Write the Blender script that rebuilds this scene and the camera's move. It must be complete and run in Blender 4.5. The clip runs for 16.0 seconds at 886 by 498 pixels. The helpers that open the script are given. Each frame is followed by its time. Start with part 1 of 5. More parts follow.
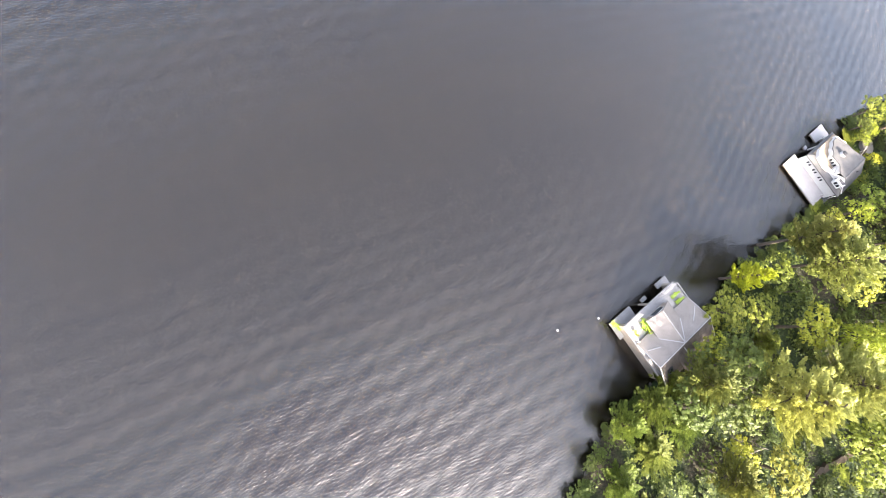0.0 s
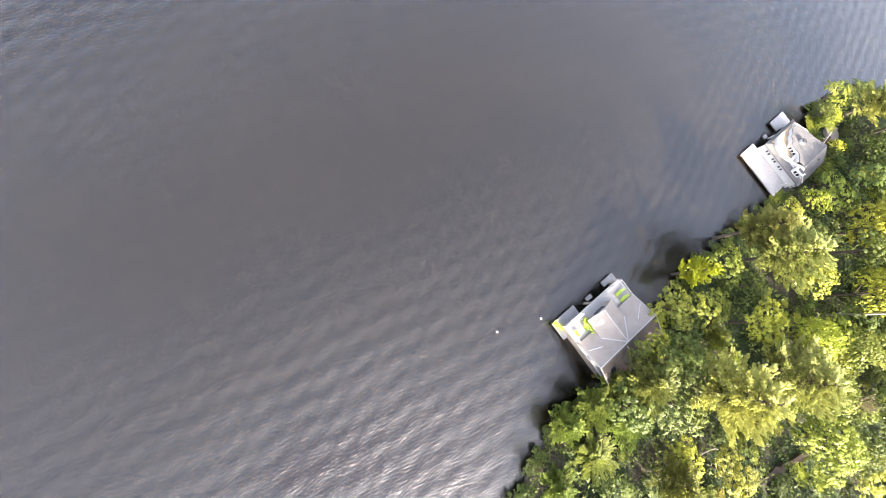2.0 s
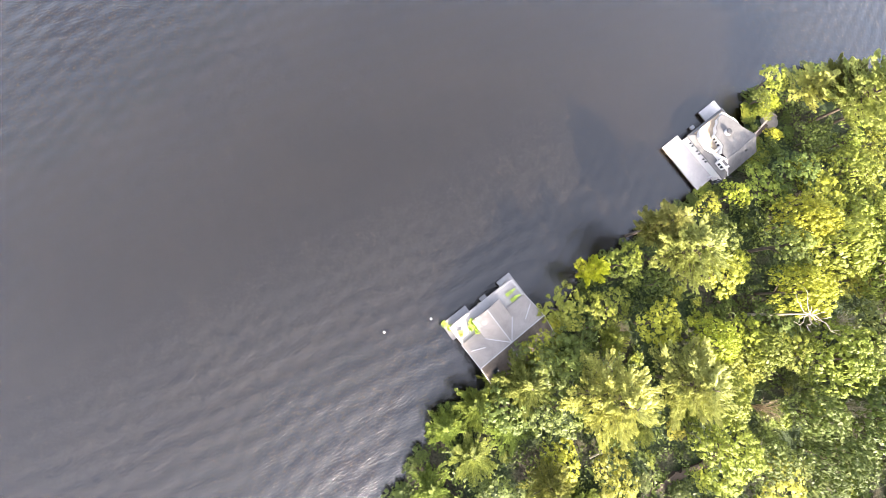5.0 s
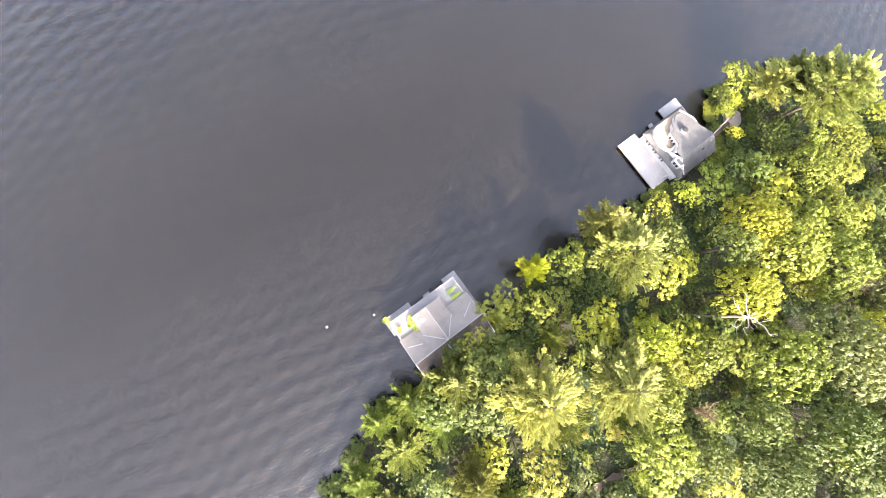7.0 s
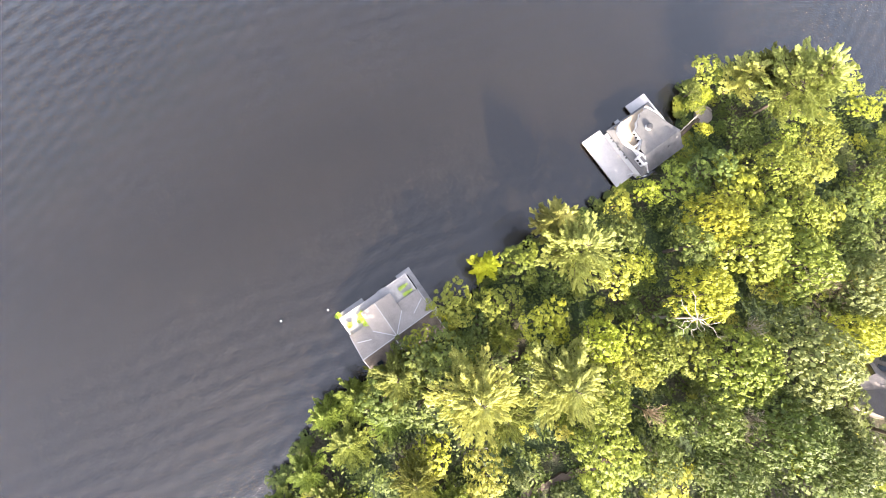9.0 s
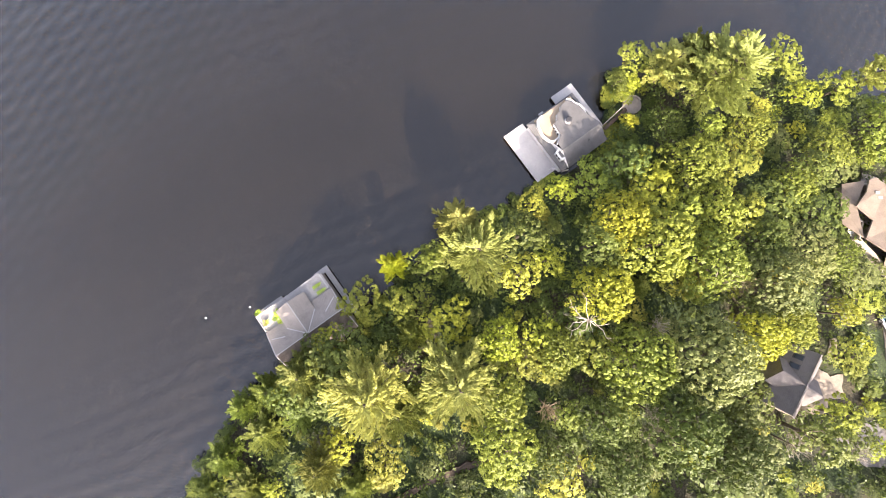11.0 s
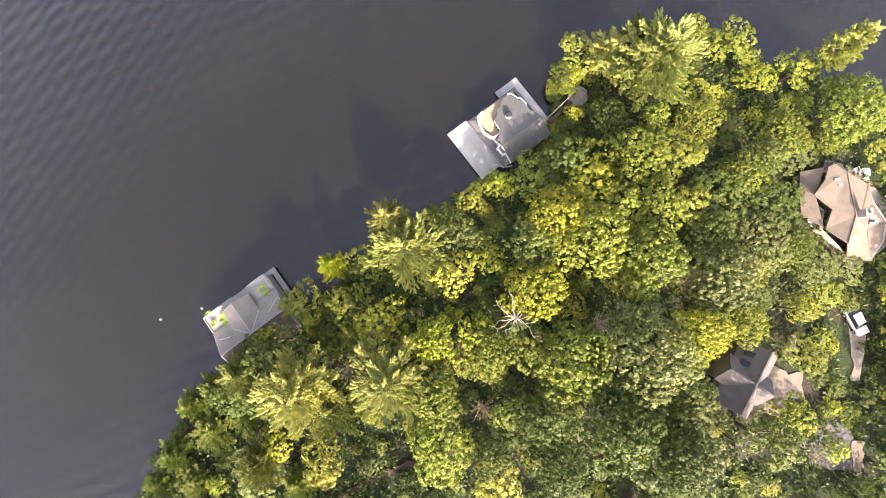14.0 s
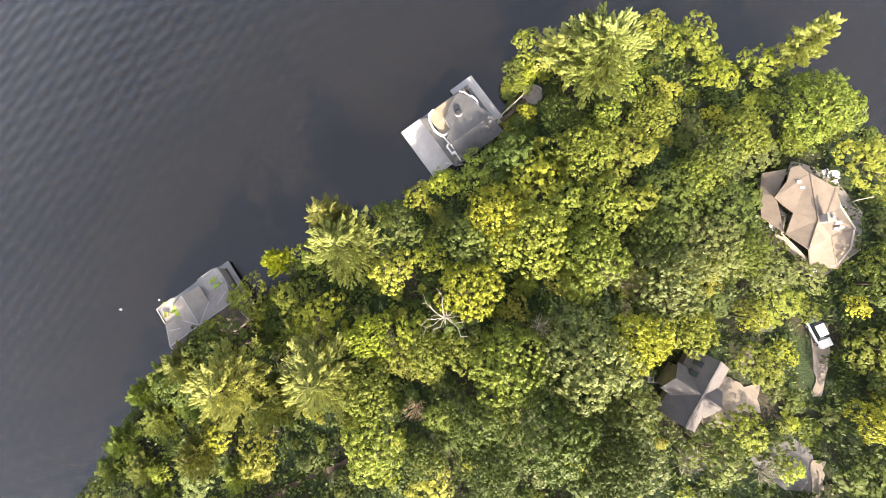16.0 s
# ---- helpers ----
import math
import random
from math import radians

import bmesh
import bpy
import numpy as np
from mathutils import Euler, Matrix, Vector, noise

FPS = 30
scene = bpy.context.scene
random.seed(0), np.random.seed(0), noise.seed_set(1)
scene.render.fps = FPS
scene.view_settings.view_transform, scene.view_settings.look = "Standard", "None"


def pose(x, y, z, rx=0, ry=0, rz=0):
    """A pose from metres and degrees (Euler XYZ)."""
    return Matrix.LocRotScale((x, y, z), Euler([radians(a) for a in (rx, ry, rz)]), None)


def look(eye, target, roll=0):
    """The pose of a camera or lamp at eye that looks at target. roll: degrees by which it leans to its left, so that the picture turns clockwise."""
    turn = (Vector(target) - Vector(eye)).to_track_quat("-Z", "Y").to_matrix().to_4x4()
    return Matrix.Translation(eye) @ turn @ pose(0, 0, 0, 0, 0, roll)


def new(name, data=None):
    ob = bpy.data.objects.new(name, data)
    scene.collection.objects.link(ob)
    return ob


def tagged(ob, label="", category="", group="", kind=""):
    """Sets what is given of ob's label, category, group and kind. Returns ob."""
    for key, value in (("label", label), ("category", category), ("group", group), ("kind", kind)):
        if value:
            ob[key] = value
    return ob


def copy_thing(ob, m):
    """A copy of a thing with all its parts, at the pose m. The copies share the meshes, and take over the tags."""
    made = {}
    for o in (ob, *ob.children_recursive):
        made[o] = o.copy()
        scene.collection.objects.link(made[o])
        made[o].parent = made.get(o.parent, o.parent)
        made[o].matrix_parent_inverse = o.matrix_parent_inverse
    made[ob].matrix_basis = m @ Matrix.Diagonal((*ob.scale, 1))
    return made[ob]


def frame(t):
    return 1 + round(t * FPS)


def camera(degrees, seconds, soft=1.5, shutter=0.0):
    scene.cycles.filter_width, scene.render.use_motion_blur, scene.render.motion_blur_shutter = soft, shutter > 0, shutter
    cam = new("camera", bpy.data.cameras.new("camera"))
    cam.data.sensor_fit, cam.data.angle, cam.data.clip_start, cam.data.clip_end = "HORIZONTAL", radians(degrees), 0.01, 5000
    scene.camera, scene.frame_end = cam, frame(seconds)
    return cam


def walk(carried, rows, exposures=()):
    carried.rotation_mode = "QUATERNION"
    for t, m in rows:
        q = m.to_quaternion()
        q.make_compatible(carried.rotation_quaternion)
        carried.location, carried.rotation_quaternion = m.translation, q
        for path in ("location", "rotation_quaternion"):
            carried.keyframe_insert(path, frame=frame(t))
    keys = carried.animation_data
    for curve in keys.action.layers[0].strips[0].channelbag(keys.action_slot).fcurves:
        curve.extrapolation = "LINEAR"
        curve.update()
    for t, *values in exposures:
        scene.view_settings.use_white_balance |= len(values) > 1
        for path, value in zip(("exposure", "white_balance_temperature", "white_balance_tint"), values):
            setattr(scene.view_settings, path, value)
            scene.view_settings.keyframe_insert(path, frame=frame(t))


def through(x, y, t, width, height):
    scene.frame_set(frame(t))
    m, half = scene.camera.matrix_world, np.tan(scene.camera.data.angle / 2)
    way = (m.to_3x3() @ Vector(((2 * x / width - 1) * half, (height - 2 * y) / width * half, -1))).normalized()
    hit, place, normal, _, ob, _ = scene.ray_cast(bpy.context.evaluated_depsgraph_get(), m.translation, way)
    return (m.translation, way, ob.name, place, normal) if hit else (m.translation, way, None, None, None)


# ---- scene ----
cam = camera(99.0, 16.0, soft=0.85)
# seconds, x, y, z, tilt angles in degrees (0, 0, 0 looks straight down, picture up = +y)
PATH = [
    (0.0, 0.00, 0.00, 53.25, 10.00, -12.64, 0.00),
    (0.5, 3.66, -0.14, 53.35, 10.31, -12.23, -0.47),
    (1.0, 6.68, 0.08, 54.07, 10.47, -11.57, -1.35),
    (1.5, 9.01, 0.11, 54.26, 10.44, -11.42, -1.51),
    (2.0, 10.68, 0.48, 54.60, 10.16, -11.29, -1.38),
    (2.5, 12.81, 0.59, 55.27, 10.04, -10.75, -1.17),
    (3.0, 15.52, 0.57, 56.27, 10.01, -9.98, -0.87),
    (3.5, 18.79, 0.73, 57.04, 9.82, -9.30, -0.81),
    (4.0, 22.72, 0.73, 57.66, 9.85, -8.46, -1.33),
    (4.5, 27.17, 0.70, 58.19, 9.73, -7.76, -1.55),
    (7.0, 42.09, 0.53, 60.54, 8.93, -5.20, -0.42),
    (7.5, 43.29, 0.63, 60.64, 8.69, -5.01, -0.37),
    (8.0, 45.00, 0.61, 60.78, 8.49, -4.67, -0.27),
    (8.5, 47.73, 0.42, 60.92, 8.54, -4.12, 0.27),
    (9.0, 51.33, 0.60, 61.23, 8.32, -3.36, 0.54),
    (11.5, 71.04, 4.82, 63.45, 4.08, -0.23, 0.27),
    (12.0, 73.86, 4.71, 63.37, 4.15, 0.42, 0.66),
    (12.5, 76.06, 4.63, 63.29, 4.19, 0.96, 0.69),
    (13.0, 77.82, 4.59, 63.20, 4.20, 1.42, 0.63),
    (13.5, 78.86, 4.60, 63.16, 4.10, 1.75, -0.01),
    (14.0, 80.16, 4.52, 63.10, 4.18, 2.18, -0.61),
    (14.5, 82.15, 4.43, 62.92, 4.20, 2.66, -0.56),
    (15.0, 85.19, 4.04, 62.62, 4.51, 3.42, 0.13),
    (15.5, 88.71, 3.81, 62.18, 4.75, 4.22, 0.60),
    (16.0, 91.57, 3.81, 61.83, 4.76, 4.93, 0.88),
]
EXPOSURE = [(0.0, 1.63, 6300, 14), (4.5, 1.63, 6300, 15), (7.0, 1.61, 6300, 16), (9.0, 1.48, 6300, 16), (11.5, 0.92, 6400, 18), (14.5, 0.74, 6450, 18), (16.0, 0.66, 6450, 12)]
walk(cam, [(t, pose(*row)) for t, *row in PATH], EXPOSURE)

# ---- light ----
SUN_DIR = Vector((0.30, -0.95, 0.0)).normalized()
SUN_ELEV = radians(28.0)
world = bpy.data.worlds.new("sky")
scene.world = world
world.use_nodes = True
wn, wl = world.node_tree.nodes, world.node_tree.links
wn.clear()
sky = wn.new("ShaderNodeTexSky")
sky.sky_type = "NISHITA"
sky.sun_disc = False
sky.sun_elevation = SUN_ELEV
sky.sun_rotation = math.atan2(SUN_DIR.x, SUN_DIR.y)
sky.air_density, sky.dust_density, sky.ozone_density = 0.8, 5.0, 1.0
bg = wn.new("ShaderNodeBackground")
bg.inputs["Strength"].default_value = 0.315
wout = wn.new("ShaderNodeOutputWorld")
haze = wn.new("ShaderNodeHueSaturation")
haze.inputs["Saturation"].default_value = 0.56
wl.new(sky.outputs[0], haze.inputs["Color"])
wl.new(haze.outputs[0], bg.inputs[0])
wl.new(bg.outputs[0], wout.inputs[0])
sun = new("sun", bpy.data.lights.new("sun", "SUN"))
sun.data.energy, sun.data.angle, sun.data.color = 8.9, radians(0.6), (1.0, 0.87, 0.68)
sun_way = SUN_DIR * math.cos(SUN_ELEV) + Vector((0, 0, math.sin(SUN_ELEV)))
sun.matrix_world = look(sun_way * 200 + Vector((80, 0, 0)), (80, 0, 0))


# ---- materials ----
def mat_new(name):
    m = bpy.data.materials.new(name)
    m.use_nodes = True
    n = m.node_tree.nodes
    return m, n, m.node_tree.links, n["Principled BSDF"]


def ramp(n, stops):
    r = n.new("ShaderNodeValToRGB")
    e = r.color_ramp.elements
    e[0].position, e[0].color = stops[0][0], (*stops[0][1], 1)
    e[1].position, e[1].color = stops[-1][0], (*stops[-1][1], 1)
    for p, c in stops[1:-1]:
        x = e.new(p)
        x.color = (*c, 1)
    return r


def noise_node(n, l, vec, scale, detail=4.0, rough=0.55):
    t = n.new("ShaderNodeTexNoise")
    t.inputs["Scale"].default_value, t.inputs["Detail"].default_value, t.inputs["Roughness"].default_value = scale, detail, rough
    if vec is not None:
        l.new(vec, t.inputs["Vector"])
    return t


def mapped(n, l, scale, rot=0.0, kind="Object"):
    c = n.new("ShaderNodeTexCoord")
    m = n.new("ShaderNodeMapping")
    m.vector_type = "TEXTURE"
    m.inputs["Scale"].default_value = [1 / k for k in scale]
    m.inputs["Rotation"].default_value = (0, 0, radians(rot))
    l.new(c.outputs[kind], m.inputs["Vector"])
    return m.outputs["Vector"]


def mix_rgb(n, l, kind, fac, a, b):
    m = n.new("ShaderNodeMix")
    m.data_type, m.blend_type = "RGBA", kind
    for sock, v in ((m.inputs[0], fac), (m.inputs[6], a), (m.inputs[7], b)):
        if hasattr(v, "is_output"):
            l.new(v, sock)
        elif isinstance(v, (int, float)):
            sock.default_value = v
        else:
            sock.default_value = (*v, 1)
    return m.outputs[2]


def surface(name, dark, light, scale=3.0, rough=0.8, metal=0.0, bump=0.3, bump_scale=20.0, stripe=None, stripe_dark=0.6, spec=0.3):
    """Two-scale mottled surface; stripe = (direction 'X' or 'Y', pitch in metres) adds recessed joints."""
    m, n, l, p = mat_new(name)
    v = mapped(n, l, (1, 1, 1))
    a = noise_node(n, l, v, scale, 5)
    b = noise_node(n, l, v, scale * 9, 3)
    r = ramp(n, [(0.3, dark), (0.7, light)])
    add = n.new("ShaderNodeMath")
    add.operation = "MULTIPLY_ADD"
    add.inputs[1].default_value = 0.45
    l.new(b.outputs[0], add.inputs[0])
    sub = n.new("ShaderNodeMath")
    sub.operation = "MULTIPLY"
    sub.inputs[1].default_value = 0.55
    l.new(a.outputs[0], sub.inputs[0])
    l.new(sub.outputs[0], add.inputs[2])
    l.new(add.outputs[0], r.inputs[0])
    col = r.outputs[0]
    height = noise_node(n, l, v, bump_scale, 3).outputs[0]
    if stripe:
        w = n.new("ShaderNodeTexWave")
        w.wave_type, w.bands_direction, w.wave_profile = "BANDS", stripe[0], "SAW"
        w.inputs["Scale"].default_value = 0.314 / stripe[1]
        w.inputs["Distortion"].default_value = 0.15
        l.new(v, w.inputs["Vector"])
        joint = ramp(n, [(0.0, (stripe_dark,) * 3), (0.16, (1, 1, 1))])
        l.new(w.outputs[0], joint.inputs[0])
        col = mix_rgb(n, l, "MULTIPLY", 1.0, col, joint.outputs[0])
        hm = n.new("ShaderNodeMath")
        hm.operation = "MULTIPLY_ADD"
        hm.inputs[1].default_value = 0.5
        l.new(height, hm.inputs[0])
        l.new(joint.outputs[0], hm.inputs[2])
        height = hm.outputs[0]
    l.new(col, p.inputs["Base Color"])
    bp = n.new("ShaderNodeBump")
    bp.inputs["Strength"].default_value, bp.inputs["Distance"].default_value = bump, 0.03
    l.new(height, bp.inputs["Height"])
    l.new(bp.outputs[0], p.inputs["Normal"])
    p.inputs["Roughness"].default_value, p.inputs["Metallic"].default_value = rough, metal
    p.inputs["Specular IOR Level"].default_value = spec
    return m


def leaf_material(name, dark, mid, light, through=0.14):
    m, n, l, p = mat_new(name)
    geo = n.new("ShaderNodeNewGeometry")
    info = n.new("ShaderNodeObjectInfo")
    v = mapped(n, l, (1, 1, 1))
    clump = noise_node(n, l, v, 0.9, 3)
    a = n.new("ShaderNodeMath")
    a.operation = "MULTIPLY_ADD"
    a.inputs[1].default_value = 0.20
    l.new(geo.outputs["Random Per Island"], a.inputs[0])
    b = n.new("ShaderNodeMath")
    b.operation = "MULTIPLY_ADD"
    b.inputs[1].default_value, b.inputs[2].default_value = 0.72, 0.0
    l.new(clump.outputs[0], b.inputs[0])
    l.new(b.outputs[0], a.inputs[2])
    r = ramp(n, [(0.12, [c * k for c, k in zip(dark, (0.50, 0.48, 0.45))]), (0.5, [c * k for c, k in zip(mid, (0.92, 0.89, 0.78))]), (0.95, [c * k for c, k in zip(light, (0.90, 0.93, 0.95))])])
    l.new(a.outputs[0], r.inputs[0])
    hue = n.new("ShaderNodeHueSaturation")
    hr = n.new("ShaderNodeMapRange")
    hr.inputs["To Min"].default_value, hr.inputs["To Max"].default_value = 0.488, 0.518
    l.new(info.outputs["Random"], hr.inputs["Value"])
    l.new(hr.outputs[0], hue.inputs["Hue"])
    vr = n.new("ShaderNodeMapRange")
    vr.inputs["To Min"].default_value, vr.inputs["To Max"].default_value = 0.75, 1.25
    wn2 = n.new("ShaderNodeTexWhiteNoise")
    wn2.noise_dimensions = "1D"
    l.new(info.outputs["Random"], wn2.inputs["W"])
    l.new(wn2.outputs["Value"], vr.inputs["Value"])
    l.new(vr.outputs[0], hue.inputs["Value"])
    l.new(r.outputs[0], hue.inputs["Color"])
    l.new(hue.outputs[0], p.inputs["Base Color"])
    p.inputs["Roughness"].default_value = 0.55
    p.inputs["Specular IOR Level"].default_value = 0.25
    tr = n.new("ShaderNodeBsdfTranslucent")
    l.new(hue.outputs[0], tr.inputs["Color"])
    mx = n.new("ShaderNodeMixShader")
    mx.inputs[0].default_value = through
    l.new(p.outputs[0], mx.inputs[1])
    l.new(tr.outputs[0], mx.inputs[2])
    l.new(mx.outputs[0], n["Material Output"].inputs[0])
    return m


LEAVES = {
    "green": leaf_material("leaf_green", (0.075, 0.104, 0.018), (0.20, 0.235, 0.034), (0.42, 0.42, 0.058)),
    "lime": leaf_material("leaf_lime", (0.120, 0.145, 0.018), (0.31, 0.34, 0.034), (0.53, 0.52, 0.055)),
    "dark": leaf_material("leaf_dark", (0.050, 0.080, 0.020), (0.102, 0.132, 0.026), (0.205, 0.23, 0.042)),
    "grey": leaf_material("leaf_grey", (0.084, 0.110, 0.036), (0.165, 0.195, 0.062), (0.28, 0.30, 0.105)),
    "ochre": leaf_material("leaf_ochre", (0.123, 0.129, 0.022), (0.280, 0.286, 0.040), (0.515, 0.470, 0.073)),
}
NEEDLES = {
    "pale": leaf_material("needle_pale", (0.31, 0.345, 0.10), (0.44, 0.47, 0.14), (0.58, 0.59, 0.19), 0.32),
    "olive": leaf_material("needle_olive", (0.085, 0.110, 0.028), (0.22, 0.25, 0.056), (0.42, 0.42, 0.095), 0.34),
    "gold": leaf_material("needle_gold", (0.22, 0.25, 0.024), (0.42, 0.46, 0.04), (0.60, 0.62, 0.07), 0.3),
    "blue": leaf_material("needle_green", (0.06, 0.090, 0.022), (0.19, 0.23, 0.042), (0.44, 0.46, 0.08), 0.3),
}
BARK = surface("bark", (0.05, 0.038, 0.028), (0.13, 0.105, 0.08), 2.0, 0.9, bump=0.8, bump_scale=14)
DEADWOOD = surface("weathered_dead_wood", (0.24, 0.205, 0.165), (0.46, 0.41, 0.34), 1.5, 0.85, bump=0.5, bump_scale=18)
TWIG = surface("dry_twigs", (0.16, 0.12, 0.08), (0.36, 0.28, 0.17), 1.0, 0.9)
SHINGLE = surface("weathered_shingle", (0.205, 0.179, 0.157), (0.335, 0.297, 0.263), 0.7, 0.9, bump=0.6, bump_scale=30, stripe=("Y", 0.16), stripe_dark=0.7)
SHINGLE_GREY = surface("grey_shingle", (0.094, 0.090, 0.090), (0.152, 0.148, 0.146), 0.9, 0.9, bump=0.6, bump_scale=30, stripe=("Y", 0.16), stripe_dark=0.75)
SHINGLE_TAN = surface("tan_shingle", (0.17, 0.133, 0.103), (0.26, 0.208, 0.16), 0.8, 0.9, bump=0.6, bump_scale=30, stripe=("Y", 0.16), stripe_dark=0.78)
SHINGLE_DARK = surface("dark_shingle", (0.105, 0.093, 0.088), (0.175, 0.157, 0.149), 0.8, 0.9, bump=0.6, bump_scale=30, stripe=("Y", 0.16), stripe_dark=0.75)
# brown rear shingles, darkened in the colour for the shade of close trees
SHINGLE_BROWN_SHADED = surface("brown_shaded_shingle", (0.085, 0.066, 0.05), (0.20, 0.165, 0.135), 0.9, 0.95, bump=0.6, bump_scale=30, stripe=("Y", 0.16), stripe_dark=0.7)
FLASHING = surface("pale_flashing", (0.36, 0.34, 0.325), (0.48, 0.455, 0.435), 3.0, 0.6, bump=0.1)
PLANK = surface("grey_deck_planks", (0.27, 0.255, 0.24), (0.41, 0.39, 0.37), 0.8, 0.85, bump=0.5, bump_scale=24, stripe=("X", 0.15), stripe_dark=0.55)
PLANK_PALE = surface("pale_dock_planks", (0.36, 0.34, 0.33), (0.50, 0.48, 0.46), 0.7, 0.8, bump=0.5, bump_scale=24, stripe=("X", 0.15), stripe_dark=0.7)
TAN_DECK = surface("tan_deck_boards", (0.27, 0.215, 0.15), (0.40, 0.32, 0.225), 0.8, 0.8, bump=0.4, bump_scale=24, stripe=("X", 0.14), stripe_dark=0.75)
WHITE = surface("white_paint", (0.58, 0.57, 0.555), (0.70, 0.69, 0.67), 2.0, 0.55, bump=0.1)
CLAD = surface("brown_cladding", (0.22, 0.18, 0.145), (0.34, 0.29, 0.24), 1.5, 0.85, bump=0.5, stripe=("Z", 0.18))
TAN_WALL = surface("tan_wall", (0.42, 0.36, 0.29), (0.55, 0.48, 0.40), 1.5, 0.85, bump=0.3)
DARK_IN = surface("dark_frame", (0.03, 0.03, 0.033), (0.06, 0.06, 0.065), 3.0, 0.5)
LIME = surface("lime_plastic", (0.25, 0.36, 0.03), (0.36, 0.47, 0.05), 3.0, 0.45, bump=0.05)
YELLOW = surface("yellow_plastic", (0.46, 0.44, 0.08), (0.58, 0.54, 0.11), 3.0, 0.45, bump=0.05)
BUOY_WHITE = surface("buoy_white", (0.74, 0.74, 0.74), (0.84, 0.84, 0.83), 3.0, 0.4, bump=0.05)
STONE = surface("patio_stone", (0.19, 0.165, 0.145), (0.31, 0.275, 0.24), 1.4, 0.9, bump=0.6, bump_scale=8)
GRAVEL = surface("pale_gravel", (0.20, 0.165, 0.13), (0.33, 0.275, 0.22), 1.1, 0.95, bump=0.8, bump_scale=16)
ASPHALT = surface("worn_asphalt", (0.11, 0.10, 0.098), (0.20, 0.186, 0.178), 0.6, 0.95, bump=0.5, bump_scale=30)
EARTH = surface("trodden_earth", (0.05, 0.037, 0.027), (0.11, 0.083, 0.062), 0.9, 0.95, bump=0.6, bump_scale=9)
ROCK = surface("shore_rock", (0.035, 0.032, 0.028), (0.10, 0.09, 0.08), 1.0, 0.9, bump=0.9, bump_scale=6)
CAR_BLUE = surface("blue_paint", (0.03, 0.12, 0.30), (0.05, 0.19, 0.42), 1.0, 0.3, bump=0.02, spec=0.5)
RUBBER = surface("rubber", (0.02, 0.02, 0.02), (0.035, 0.035, 0.035), 4.0, 0.8)
METAL = surface("grey_metal", (0.32, 0.33, 0.34), (0.45, 0.46, 0.47), 4.0, 0.4, metal=0.7, bump=0.1)
BRICK = surface("chimney_stone", (0.30, 0.27, 0.26), (0.52, 0.48, 0.46), 4.0, 0.9, bump=0.8, bump_scale=10)


def glass_material():
    m, n, l, p = mat_new("window_glass")
    p.inputs["Base Color"].default_value = (0.02, 0.025, 0.03, 1)
    p.inputs["Roughness"].default_value = 0.05
    p.inputs["Specular IOR Level"].default_value = 0.6
    return m


GLASS = glass_material()


def soil_material():
    m, n, l, p = mat_new("forest_floor")
    v = mapped(n, l, (1, 1, 1))
    a = noise_node(n, l, v, 0.12, 5)
    b = noise_node(n, l, v, 3.0, 5)
    c = ramp(n, [(0.35, (0.022, 0.021, 0.011)), (0.62, (0.068, 0.056, 0.032))])
    g = ramp(n, [(0.35, (0.013, 0.024, 0.006)), (0.7, (0.042, 0.066, 0.014))])
    l.new(b.outputs[0], c.inputs[0])
    l.new(b.outputs[0], g.inputs[0])
    f = ramp(n, [(0.40, (0, 0, 0)), (0.53, (1, 1, 1))])
    l.new(a.outputs[0], f.inputs[0])
    l.new(mix_rgb(n, l, "MIX", f.outputs[0], c.outputs[0], g.outputs[0]), p.inputs["Base Color"])
    bp = n.new("ShaderNodeBump")
    bp.inputs["Strength"].default_value, bp.inputs["Distance"].default_value = 0.9, 0.12
    l.new(noise_node(n, l, v, 5.0, 6).outputs[0], bp.inputs["Height"])
    l.new(bp.outputs[0], p.inputs["Normal"])
    p.inputs["Roughness"].default_value = 0.95
    return m


